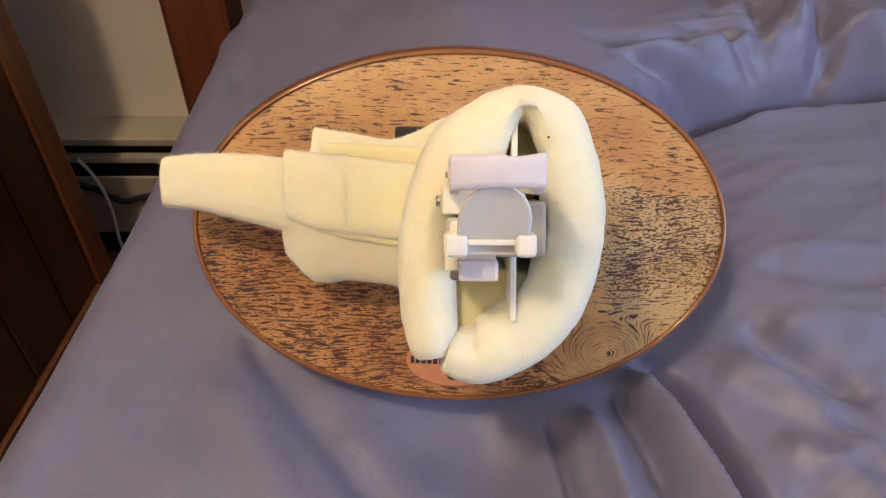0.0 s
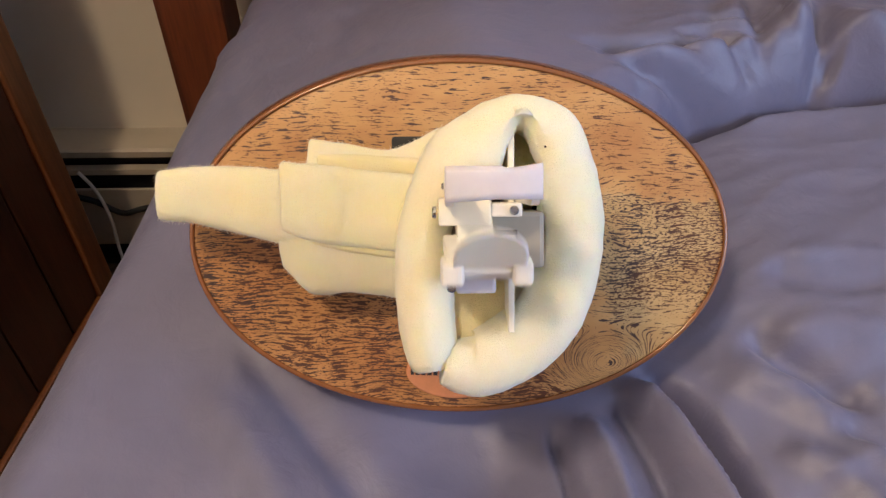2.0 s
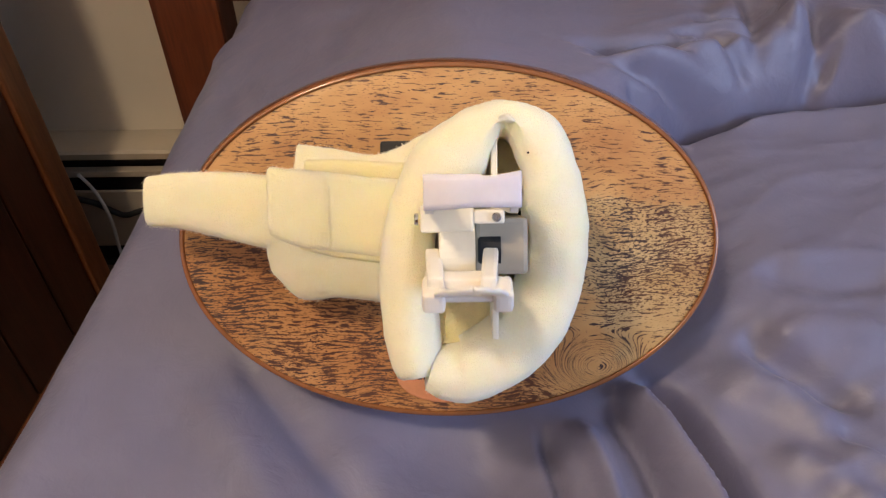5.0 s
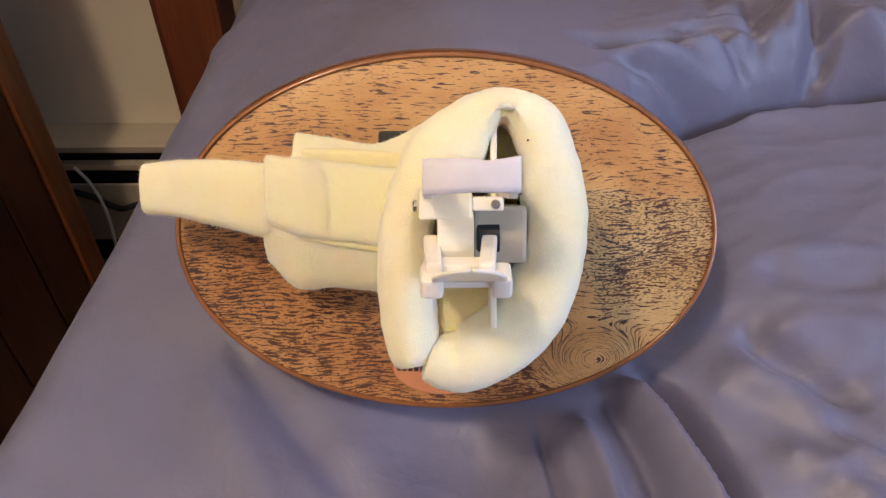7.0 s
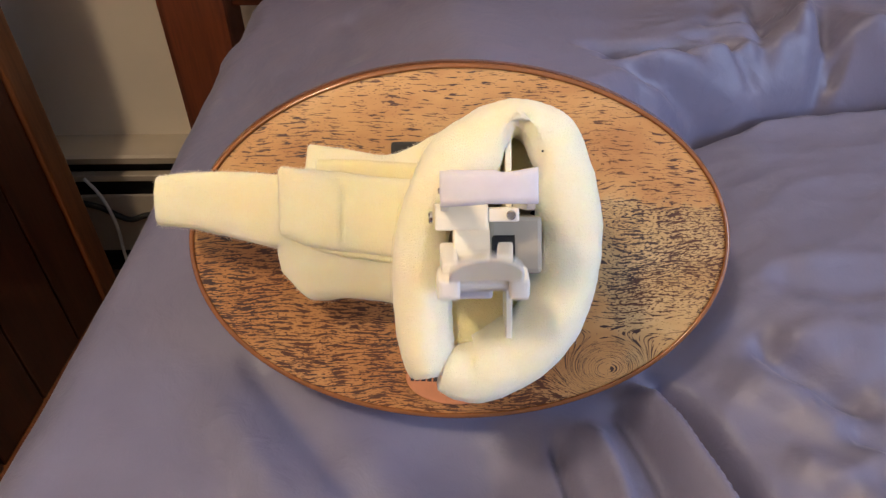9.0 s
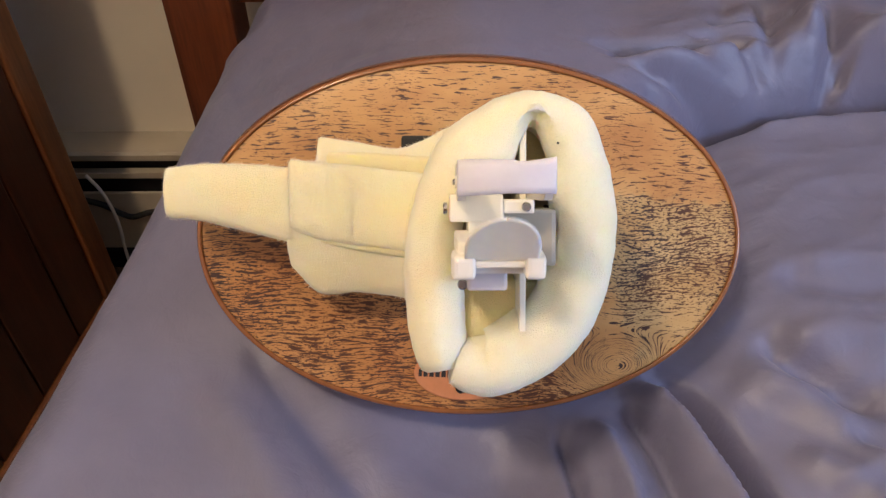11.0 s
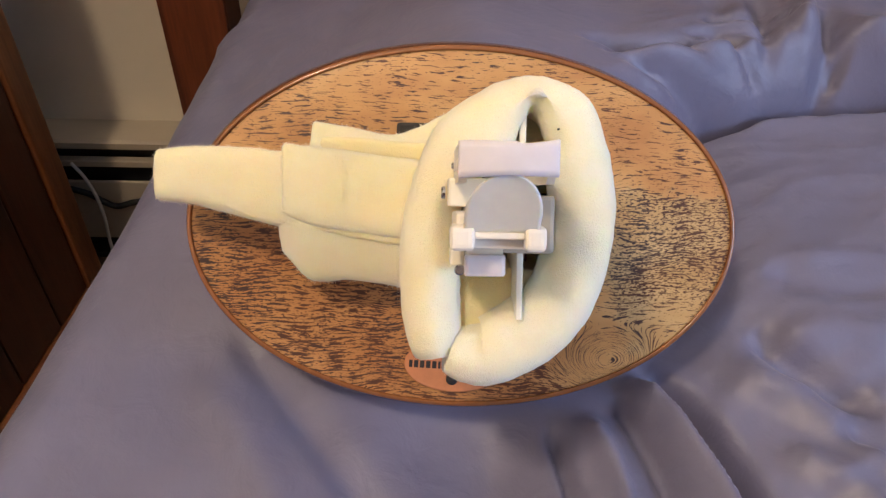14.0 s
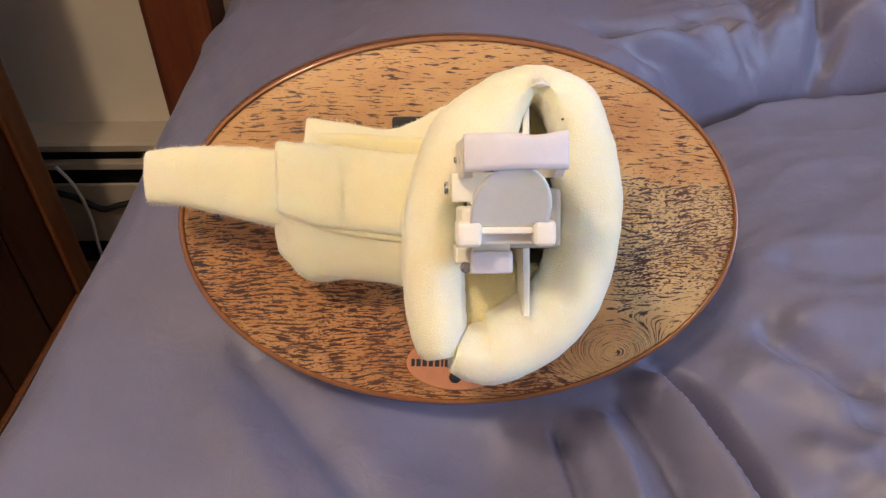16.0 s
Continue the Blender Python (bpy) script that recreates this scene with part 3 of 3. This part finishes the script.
        o = new("lettering", me)
        o.parent = badge
        o.matrix_basis = pose(at, -0.0023, 0.0017)


def cushion(rings_spec, n=36, power=3.2):
    """Rings across x from rows of (x, y, z, half breadth, half thickness, tilt in degrees)."""
    rings = []
    for x, cy, cz, hb, ht, tilt in rings_spec:
        r = []
        ct, st = math.cos(radians(tilt)), math.sin(radians(tilt))
        for i in range(n):
            a = 2 * math.pi * i / n
            c, s = math.cos(a), math.sin(a)
            p, q = hb * math.copysign(abs(c) ** (2 / power), c), ht * math.copysign(abs(s) ** (2 / power), s)
            r.append(Vector((x, cy + p * ct - q * st, cz + p * st + q * ct)))
        rings.append(r)
    return rings


def capped(rows, count):
    """Resamples cushion rows and rounds their two cut ends a little."""
    r = [tuple(float(v) for v in q) for q in spline(rows, count)]
    a, b = list(r[0]), list(r[-1])
    a[0] -= 0.0012
    b[0] += 0.0012
    for q in (a, b):
        q[3] -= 0.0016
        q[4] -= 0.0016
    return [tuple(a)] + r + [tuple(b)]


def band(seam, outer, z_in, z_out, thick):
    """Cushion rows for a foam flap between a seam and an outer edge, both rows of (x, y)."""
    rows = []
    for (x, y0), (_, y1) in zip(seam, outer):
        y0 += 0.010 if y0 > y1 else -0.010
        rows.append((x, (y0 + y1) / 2, (z_in + z_out) / 2, math.hypot(y1 - y0, z_out - z_in) / 2, thick, math.degrees(math.atan2(z_out - z_in, y1 - y0)) if y1 > y0 else math.degrees(math.atan2(z_in - z_out, y0 - y1))))
    return rows


def body():
    foam = lambda name, rows, mat, label, count=44: part(name, roughen(loft(cushion(capped(rows, count))), 0.0005, 0.011), mat, fish, label, smooth=True)
    # the long tail strip
    foam("tail", [(-0.168, 0.0285, 0.040, 0.0135, 0.009, 0), (-0.150, 0.0285, 0.042, 0.0155, 0.009, 0), (-0.125, 0.0255, 0.043, 0.0185, 0.009, 0), (-0.100, 0.0215, 0.044, 0.0205, 0.009, 0), (-0.085, 0.021, 0.042, 0.020, 0.008, 0)], BODY_FOAM, "pale foam tail strip jutting past the board")
    # middle strip over the back, with a shorter patch on it
    foam("back_strip", [(-0.096, 0.0255, 0.0475, 0.0195, 0.0060, 0), (-0.075, 0.023, 0.0495, 0.0220, 0.0060, 0), (-0.045, 0.0195, 0.0500, 0.0225, 0.0060, 0), (-0.015, 0.0160, 0.0495, 0.0235, 0.0060, 0), (0.018, 0.0130, 0.0480, 0.0245, 0.0060, 0)], BODY_FOAM, "pale foam strip over the fish's back")
    foam("foam_patch", [(-0.0985, 0.0265, 0.0479, 0.0195, 0.0062, 0), (-0.080, 0.0232, 0.0499, 0.0212, 0.0062, 0), (-0.054, 0.0203, 0.0494, 0.0220, 0.0060, 0)], BODY_FOAM, "square foam patch near the tail", 24)
    seam_u = [(-0.084, 0.0455), (-0.060, 0.0440), (-0.042, 0.0425), (-0.026, 0.0408), (-0.012, 0.0395), (0.008, 0.0385), (0.026, 0.0370)]
    out_u = [(-0.084, 0.0570), (-0.060, 0.0530), (-0.042, 0.0500), (-0.026, 0.0560), (-0.012, 0.0635), (0.008, 0.0665), (0.026, 0.0675)]
    foam("upper_flap", band(seam_u, out_u, 0.0470, 0.034, 0.0085), BODY_FOAM, "curved foam flap along the upper side")
    seam_l = [(-0.101, 0.0050), (-0.086, 0.0020), (-0.065, -0.0010), (-0.040, -0.0045), (-0.012, -0.0080), (0.014, -0.0110)]
    out_l = [(-0.101, -0.0120), (-0.086, -0.0275), (-0.065, -0.0270), (-0.040, -0.0300), (-0.012, -0.0385), (0.014, -0.0420)]
    foam("lower_flap", band(seam_l, out_l, 0.0470, 0.029, 0.0090), BODY_FOAM, "bulging foam flap along the lower side")
    # strips in the seams carry the grooves' yellow shade as colour
    foam("seam_foam", [(-0.078, 0.0455, 0.0462, 0.0050, 0.0062, 0), (-0.04, 0.0430, 0.0478, 0.0058, 0.0062, 0), (0.02, 0.0384, 0.0468, 0.0050, 0.0062, 0)], FOAM_SHADE, "yellow foam strip for the shade along the seam", 20)
    foam("seam_foam", [(-0.094, 0.0048, 0.0450, 0.0028, 0.006, 0), (-0.05, -0.0030, 0.0466, 0.0028, 0.006, 0), (0.010, -0.0110, 0.0456, 0.0028, 0.006, 0)], FOAM_SHADE, "yellow foam strip for the shade along the seam", 20)
    # mechanism box on the board
    part("base_box", boxed(-0.040, 0.062, -0.026, 0.0610, 0.0005, 0.0215, bevel=0.002), BLACK_PLASTIC, fish, "black mechanism base")
    part("gear_box", boxed(-0.060, 0.034, -0.015, 0.040, 0.0215, 0.038, bevel=0.002), GREY_PLASTIC, fish, "grey gear housing")
    part("body_core", boxed(-0.085, 0.004, -0.010, 0.036, 0.004, 0.038, bevel=0.003), BLACK_PLASTIC, fish)
    part("hinge_plate", boxed(0.010, 0.056, -0.001, 0.0245, 0.038, 0.0415, bevel=0.0012), CLEAR, fish, "clear plastic hinge plate")
    part("hinge_pin", disc(bmesh.new(), (0.034, -0.022, 0.03), "y", 0.004, 0.066, 16), STEEL, fish)
    part("wire", tube(spline([(-0.004, -0.022, 0.02), (0.012, -0.027, 0.018), (0.026, -0.030, 0.019), (0.040, -0.034, 0.022), (0.050, -0.036, 0.024)], 24), 0.0012), WIRE_RED, fish, "thin red-brown wire", smooth=True)


# ---------------------------------------------------------------- the head
# In the head's space the hinge is the origin, x runs to the snout, y as on the board.
def head_shell():
    # (z, y, thickness) of the foam collar's outer line, from the lower lap round the top to the other end
    outer = [(-0.014, -0.0625, 0.025), (0.006, -0.0665, 0.031), (0.031, -0.0570, 0.034), (0.050, -0.0380, 0.032), (0.0605, -0.0090, 0.031), (0.0615, 0.0250, 0.030),
             (0.050, 0.0605, 0.032), (0.0350, 0.0705, 0.0250), (0.0235, 0.0728, 0.0160), (0.0120, 0.0710, 0.0255), (0.001, 0.0660, 0.031), (-0.017, 0.0515, 0.030), (-0.0305, 0.0180, 0.024), (-0.0335, -0.0170, 0.027), (-0.0295, -0.0530, 0.025)]
    line = [(0.034 - u, v, t) for u, v, t in outer]
    pts = spline(line, 110)
    rings = []
    mid = Vector((0, 0.005, 0.017))
    for i, (z, y, th) in enumerate(pts):
        a, b = pts[max(i - 1, 0)], pts[min(i + 1, len(pts) - 1)]
        t = Vector((0, b[1] - a[1], b[0] - a[0])).normalized()
        nrm = t.cross(Vector((1, 0, 0)))
        p = Vector((0, y, z))
        if nrm.dot(p - mid) < 0:
            nrm = -nrm
        # round the top the foam thickens towards one point, so that its inner edge meets in a notch
        nrm = nrm.lerp((p - Vector((0, 0.018, 0.0115))).normalized(), min(1, max(0, (y - 0.02) / 0.025))).normalized()
        front = 0.112 + 0.08 * (y - 0.02)
        end = min(i, len(pts) - 1 - i)
        squeeze = 0.0035 * max(0, 1 - end / 3.0) ** 2
        prof = [(-0.0055, front * 0.06), (-0.0018, front * 0.22), (-0.0002, front * 0.45), (-0.0016, front * 0.66), (-0.0014, front - 0.031), (0.0004, front - 0.026), (0.0, front - 0.016), (-0.0015, front - 0.008), (-0.005, front - 0.0025), (-0.011, front)]
        flare = 0.005 * min(1, max(0, (y - 0.015) / 0.03)) * min(1, max(0, (z - 0.02) / 0.025))
        prof = [(r + flare * k, x) for (r, x), k in zip(prof, (1.0, 0.9, 0.5, 0.2, 0, 0, 0, 0, 0, 0))]
        inn = [(-th + 0.009, front - 0.0005), (-th + 0.003, front - 0.004), (-th, front - 0.012), (-th + 0.001, front - 0.024), (-0.016, front * 0.62), (-0.013, front * 0.4), (-0.0105, front * 0.18), (-0.0100, front * 0.05)]
        prof = prof + [((-0.011 - th + 0.009) / 2, front + 0.0006)] + inn
        ring = []
        for r, x in prof:
            r2 = -th / 2 + (r + th / 2) * (1 - squeeze / th * 1.4)
            q = p + nrm * r2 + Vector((x, 0, 0))
            if q.y < 0.0:
                q.y *= 0.52 + 0.48 * min(1.0, x / (front * 0.85))
            ring.append(q)
        rings.append(ring)
    bm = loft(rings)
    bmesh.ops.subdivide_edges(bm, edges=[e for e in bm.edges if e.calc_length() > 0.008], cuts=1, use_grid_fill=True)
    return roughen(bm, 0.0008, 0.007), pts


def fuzz(ob, count, seed, parent):
    """Tiny loose foam fibres standing off a foam surface."""
    rnd = random.Random(seed)
    me = ob.data
    polys = [(q.center.copy(), q.normal.copy(), q.area, [me.vertices[i].co.copy() for i in q.vertices]) for q in me.polygons]
    weights = np.cumsum([q[2] for q in polys])
    verts, faces = [], []
    for _ in range(count):
        c, nrm, _a, vs = polys[int(np.searchsorted(weights, rnd.random() * weights[-1]))]
        i, j = rnd.random(), rnd.random()
        if len(vs) == 4:
            p = vs[0].lerp(vs[1], i).lerp(vs[3].lerp(vs[2], i), j)
        else:
            w = [rnd.random() for _v in vs]
            p = sum((v * k for v, k in zip(vs, w)), Vector()) / sum(w)
        d = (nrm + Vector((rnd.uniform(-1, 1), rnd.uniform(-1, 1), rnd.uniform(-1, 1))) * 0.9).normalized()
        side = d.orthogonal().normalized() * 0.00012
        k = len(verts)
        long = rnd.uniform(0.0003, 0.0023)
        verts += [p - d * 0.0002 - side, p - d * 0.0002 + side, p + d * long]
        faces.append((k, k + 1, k + 2))
    fm = bpy.data.meshes.new("fuzz")
    fm.from_pydata([tuple(v) for v in verts], [], faces)
    fm.materials.append(FIBRE)
    f = new("fuzz", fm)
    f.parent = parent
    f.matrix_basis = Matrix.Identity(4)
    return tagged(f, kind="stuff")


bm_shell, SHELL_LINE = head_shell()
plaque()
body()
head = part("head", bm_shell, FOAM, fish, "thick pale foam collar round the mouth mechanism", smooth=True, m=pose(0.034, 0, 0.03, 0, -90, 0))


def screw(centre, axis, radius, parent, mat=None):
    bm = disc(bmesh.new(), centre, axis, radius, 0.0016, 16, 0.0005)
    part("screw", bm, mat or STEEL, parent, "small crosshead screw", smooth=False)


def bar_side(z0, z1):
    """A flat jaw bar with a rounded tip."""
    n = 14
    outline = [(0.070, 0.0262), (0.1665, 0.0262)] + [(0.1665 + 0.0075 * math.sin(math.pi * k / n), 0.0332 - 0.0070 * math.cos(math.pi * k / n)) for k in range(1, n)] + [(0.1665, 0.0402), (0.070, 0.0402)]
    return loft([[Vector((x, y, z)) for x, y in outline] for z in (z0, z1)])


def head_parts():
    # tape over the side of the head, a thin film just above the foam
    rows = [q for q in SHELL_LINE[58:106]]
    rings = []
    for i in range(1, len(rows) - 1):
        (z, y, _), a, b = rows[i], rows[i - 1], rows[i + 1]
        t = Vector((0, b[1] - a[1], b[0] - a[0])).normalized()
        nrm = t.cross(Vector((1, 0, 0)))
        if nrm.dot(Vector((0, y - 0.005, z - 0.017))) < 0:
            nrm = -nrm
        rings.append([Vector((x, y, z)) + nrm * (r + 0.0012 * noise.noise((x * 70, y * 70, z * 70))) for x, r in ((0.010, -0.0005), (0.024, 0.0012), (0.045, 0.0022), (0.072, 0.0018), (0.090, 0.0016), (0.090, 0.0013), (0.045, 0.0018), (0.010, -0.0008))])
    tape = part("tape", loft(rings), TAPE, head, "crinkled clear tape over the foam", smooth=True)
    tape.visible_shadow = False
    part("foam_tab", roughen(loft(cushion(capped([(0.020, -0.046, 0.014, 0.014, 0.008, 0), (0.030, -0.048, 0.014, 0.015, 0.009, 0), (0.040, -0.046, 0.014, 0.013, 0.008, 0)], 10), 20)), 0.0006, 0.006), FOAM, head, smooth=True)
    works = Shifted(head, pose(0, -0.001, -0.0051))
    pad = capped([(0.002, 0.018, 0.018, 0.034, 0.029, 0), (0.006, 0.018, 0.018, 0.043, 0.035, 0), (0.014, 0.017, 0.018, 0.047, 0.038, 0), (0.026, 0.016, 0.018, 0.047, 0.038, 0)], 14)
    part("back_pad", roughen(loft(cushion(pad, 40)), 0.0008, 0.007), FOAM, head, "rounded foam pad closing the back of the head", smooth=True)
    # filling above the mouth, yellow in place of the shade inside the collar
    part("top_filling", roughen(loft(cushion(capped([(0.026, 0.046, 0.014, 0.014, 0.030, 0), (0.055, 0.046, 0.014, 0.014, 0.030, 0), (0.078, 0.047, 0.014, 0.013, 0.029, 0)], 10), 28)), 0.0008, 0.007), FOAM_SHADE, head, "foam filling above the mouth, coloured for its shade", smooth=True)
    part("dirt_speck", disc(bmesh.new(), (0.1146, 0.0490, 0.0010), "x", 0.0005, 0.0008, 8), INK, head, "tiny dark speck on the foam")
    part("dirt_speck", disc(bmesh.new(), (0.1126, 0.0300, -0.0100), "x", 0.0003, 0.0008, 8), INK, head, "tiny dark speck on the foam")
    # upper jaw: two side bars and a waisted lip across the front
    part("upper_bar", bar_side(0.0468, 0.0498), WHITE_PLASTIC, works, "white perforated jaw bar", )
    part("upper_bar", bar_side(0.0155, 0.0185), WHITE_PLASTIC, works)
    rings = []
    for k in range(41):
        s = -1 + 2 * k / 40
        over = 0.0066 * float(np.interp(s, (-1, -0.85, 0.15, 0.22, 0.4, 0.7, 1), (0.97, 1.0, 0.90, 0.80, 0.80, 0.90, 1.02)))
        under = 0.0066 * float(np.interp(s, (-1, -0.5, 0.0, 0.5, 1), (1.0, 0.96, 0.90, 0.95, 1.0)))
        x, z = 0.1740 + 0.0030 * (1 - s * s), 0.0325 - s * 0.0176
        yc = 0.0347 + 0.0004 * s
        rings.append([Vector((x + dx, yc + (over if f > 0 else under) * f, z)) for dx, f in ((0.0008, -1.0), (0.0022, -0.95), (0.0027, -0.6), (0.0026, 0.0), (0.0027, 0.6), (0.0022, 0.95), (0.0008, 1.0), (-0.0020, 0.98), (-0.0020, -0.98))])
    part("upper_lip", loft(rings), MILKY_PLASTIC, works, "milky white waisted upper lip", smooth=True)
    for x in (0.124, 0.143, 0.1625):
        ring = [[Vector((x + r * math.cos(a), 0.0335 + r * math.sin(a), z)) for a in (2 * math.pi * i / 20 for i in range(20))] for r, z in ((0.0021, 0.0499), (0.0026, 0.0501), (0.0026, 0.0494), (0.0021, 0.0494))]
        # no hole is cut: a grey disc gives its shade
        part("hole_shade", disc(bmesh.new(), (x, 0.0335, 0.0493), "z", 0.0021, 0.0007, 16), GREY_PLASTIC, works, "grey disc for the shade in a round hole of the bar")
        part("hole_rim", loft(ring, closed=True), WHITE_PLASTIC, works)
    screw((0.124, 0.0335, 0.0495), "z", 0.0014, works)
    # carrier block under the lip
    part("carrier", boxed(0.112, 0.132, 0.0170, 0.0285, 0.0305, 0.0525, bevel=0.0012), CREAM_PLASTIC, works)
    part("carrier", boxed(0.112, 0.130, 0.0205, 0.0262, 0.0175, 0.0305, bevel=0.001), WHITE_PLASTIC, works)
    screw((0.126, 0.0225, 0.0535), "z", 0.0026, works)
    screw((0.1300, 0.0232, 0.0210), "x", 0.0020, works)
    screw((0.1315, -0.0085, 0.0472), "x", 0.0022, works)
    # drum and its side disc
    part("drum", disc(bmesh.new(), (0.119, 0.0070, 0.0300), "z", 0.0165, 0.0150, 40, 0.0006), CREAM_PLASTIC, works, "cream plastic crank drum", smooth=False)
    part("chin_block", boxed(0.112, 0.136, -0.0108, -0.0020, 0.0290, 0.0455, bevel=0.0015), MILKY_PLASTIC, works)
    part("chin_bracket", boxed(0.112, 0.131, -0.0070, -0.0005, 0.0450, 0.0512, bevel=0.001), CREAM_PLASTIC, works)
    # gear housing, motor and the central plate
    part("gear_housing", boxed(0.070, 0.112, -0.0030, 0.0220, 0.0060, 0.0290, bevel=0.002), GREY_PLASTIC, works, "grey-green gear housing")
    part("motor", disc(bmesh.new(), (0.106, 0.0080, 0.0180), "z", 0.0085, 0.0100, 28, 0.001), BLACK_PLASTIC, works, "small black motor")
    part("side_gear", disc(bmesh.new(), (0.060, 0.010, 0.0030), "z", 0.0130, 0.0022, 36, 0.0005), BLACK_PLASTIC, works)
    part("central_plate", boxed(0.060, 0.110, -0.032, 0.0600, 0.0190, 0.0218, bevel=0.0006), CREAM_PLASTIC, works, "cream plastic centre plate")
    part("side_plate", boxed(0.050, 0.090, 0.020, 0.0560, 0.0290, 0.0310, bevel=0.0005), BRASS, works)
    part("back_housing", boxed(0.006, 0.066, -0.030, 0.045, 0.0120, 0.050, bevel=0.003), GREY_PLASTIC, works)
    # filling under the mouth, its shaded yellow put into the colour
    part("inner_foam", roughen(loft(cushion(capped([(0.020, -0.018, 0.026, 0.016, 0.024, 0), (0.050, -0.025, 0.026, 0.018, 0.025, 0), (0.088, -0.030, 0.027, 0.0185, 0.0255, 0)], 14), 28)), 0.0008, 0.007), FOAM_SHADE, works, "foam filling under the mouth, coloured for its shade", smooth=True)


head_parts()
fuzz(head, 46000, 5, head)
for k, ob in enumerate([o for o in fish.children if o.name.split(".")[0] in ("tail", "back_strip", "foam_patch", "upper_flap", "lower_flap")]):
    fuzz(ob, 8000, 20 + k, ob)

# lower jaw, in a space whose origin is its pivot in the head
JAW_AT = (0.119, 0.0115, 0.0284)
JAW_MATRIX = pose(*JAW_AT)


def jaw_part():
    bm = bmesh.new()
    for z0, z1, lean in ((0.0112, 0.0180, -0.002), (-0.0150, -0.0085, 0.0042)):
        first = len(bm.verts)
        box(bm, 0.009, 0.0315, -0.0050, 0.0030, z0, z1, bevel=0.0016)
        bm.verts.ensure_lookup_table()
        for v in list(bm.verts)[first:]:
            v.co.z += lean * (v.co.x + 0.006) / 0.042
    box(bm, 0.0215, 0.0285, -0.0110, 0.0000, -0.0120, 0.0120, bevel=0.0012)
    box(bm, 0.0275, 0.0345, -0.0068, -0.0042, -0.0100, 0.0095, bevel=0.0008)
    for z0, z1 in ((0.0090, 0.0185), (-0.0182, -0.0098)):
        box(bm, 0.0225, 0.0365, -0.0115, -0.0015, z0, z1, bevel=0.0026, segments=3)
    jaw = part("jaw", bm, WHITE_PLASTIC, head, "white plastic lower jaw bracket", m=JAW_MATRIX)
    # rounded tongue plate, leaning forward from the bracket
    n, rows = 20, 12
    bm = bmesh.new()
    grid = {}
    for side in (0, 1):
        for i in range(rows + 1):
            s = math.sin(0.5 * math.pi * i / rows)
            half = 0.0143 * (1 if s < 0.34 else math.sqrt(max(0.0, 1 - ((s - 0.34) / 0.66) ** 2)) * 0.98 + 0.02)
            up = -0.0050 + 0.0228 * s
            fwd = 0.0310 + 0.0300 * s - 0.0030 * s * s
            for j in range(n + 1):
                q = -1 + 2 * j / n
                dish = 0.0010 * (1 - q * q)
                grid[side, i, j] = bm.verts.new((fwd - dish + (0.0014 if side else 0), up - (0.0007 if side else 0), -0.0008 + half * q))
    for i in range(rows):
        for j in range(n):
            bm.faces.new((grid[0, i, j], grid[0, i, j + 1], grid[0, i + 1, j + 1], grid[0, i + 1, j]))
            bm.faces.new((grid[1, i, j], grid[1, i + 1, j], grid[1, i + 1, j + 1], grid[1, i, j + 1]))
    for i in range(rows):
        for j in (0, n):
            bm.faces.new((grid[0, i, j], grid[0, i + 1, j], grid[1, i + 1, j], grid[1, i, j]))
    for j in range(n):
        for i in (0, rows):
            bm.faces.new((grid[0, i, j], grid[1, i, j], grid[1, i, j + 1], grid[0, i, j + 1]))
    tongue = part("tongue_plate", bm, JAW_PLASTIC, head, "greyish rounded tongue plate", smooth=True, m=JAW_MATRIX)
    return jaw, tongue


jaw, tongue = jaw_part()

# ---------------------------------------------------------------- what moves
OUT = 90.0
HEAD_TURN = [(0.0, OUT), (11.4, OUT), (11.5, 67), (11.6, 22), (11.7, 4), (11.8, 0), (11.9, 1), (12.0, 13), (12.1, 30), (12.2, 60), (12.3, 76), (12.4, 92), (12.5, 92), (12.7, 91), (12.8, OUT), (13.0, OUT), (16.0, OUT)]
# how far the jaw is open, tenth by tenth from each start
JAW_OPEN = [
    (0.0, (0, 0, 0, 25, 80, 50, 10, 65, 60, 95, 95, 80, 85, 95, 100, 100, 100, 100, 100, 100, 35, 5, 5, 35, 70, 65, 20, 80, 75, 95, 85, 75, 100, 100, 100, 100, 100, 95, 0, 0, 0, 0, 0)),
    (4.6, (60,)), (4.8, (95, 100)), (5.2, (40,)), (5.4, (85,)), (5.7, (10,)), (5.9, (70,)),
    (6.3, (90, 100, 100, 100, 5, 55, 75, 80, 100, 100, 70, 5, 20, 70, 75, 100, 85, 95, 95, 90, 100, 85, 85, 60, 85, 85, 5, 55, 90, 70)),
    (9.6, (20,)), (9.9, (90,)), (10.2, (50,)), (10.5, (100, 100)), (10.9, (15,)),
    (11.3, (100, 100, 80, 40, 10, 0, 30, 85, 50, 35, 20, 15, 35, 30, 35, 60, 65, 60, 85, 100, 100, 100, 100, 100, 95, 30, 0, 2, 12, 60, 60, 65, 85, 55, 90, 85, 65, 92, 100, 100, 100, 100, 95, 20, 5, 0, 0, 0)),
]
JAW_SWING = 34.0


def motions():
    walk(head, [(t, pose(0.034, 0, 0.03, 0, 0, -4.5 * (1 - a / OUT)) @ pose(0, 0, 0, 0, -a, 0)) for t, a in HEAD_TURN])
    rows = [(start + 0.1 * i, JAW_MATRIX @ pose(0, 0, 0, 0, 0, -JAW_SWING * v / 100)) for start, vals in JAW_OPEN for i, v in enumerate(vals)]
    walk(jaw, rows)
    walk(tongue, rows)


motions()
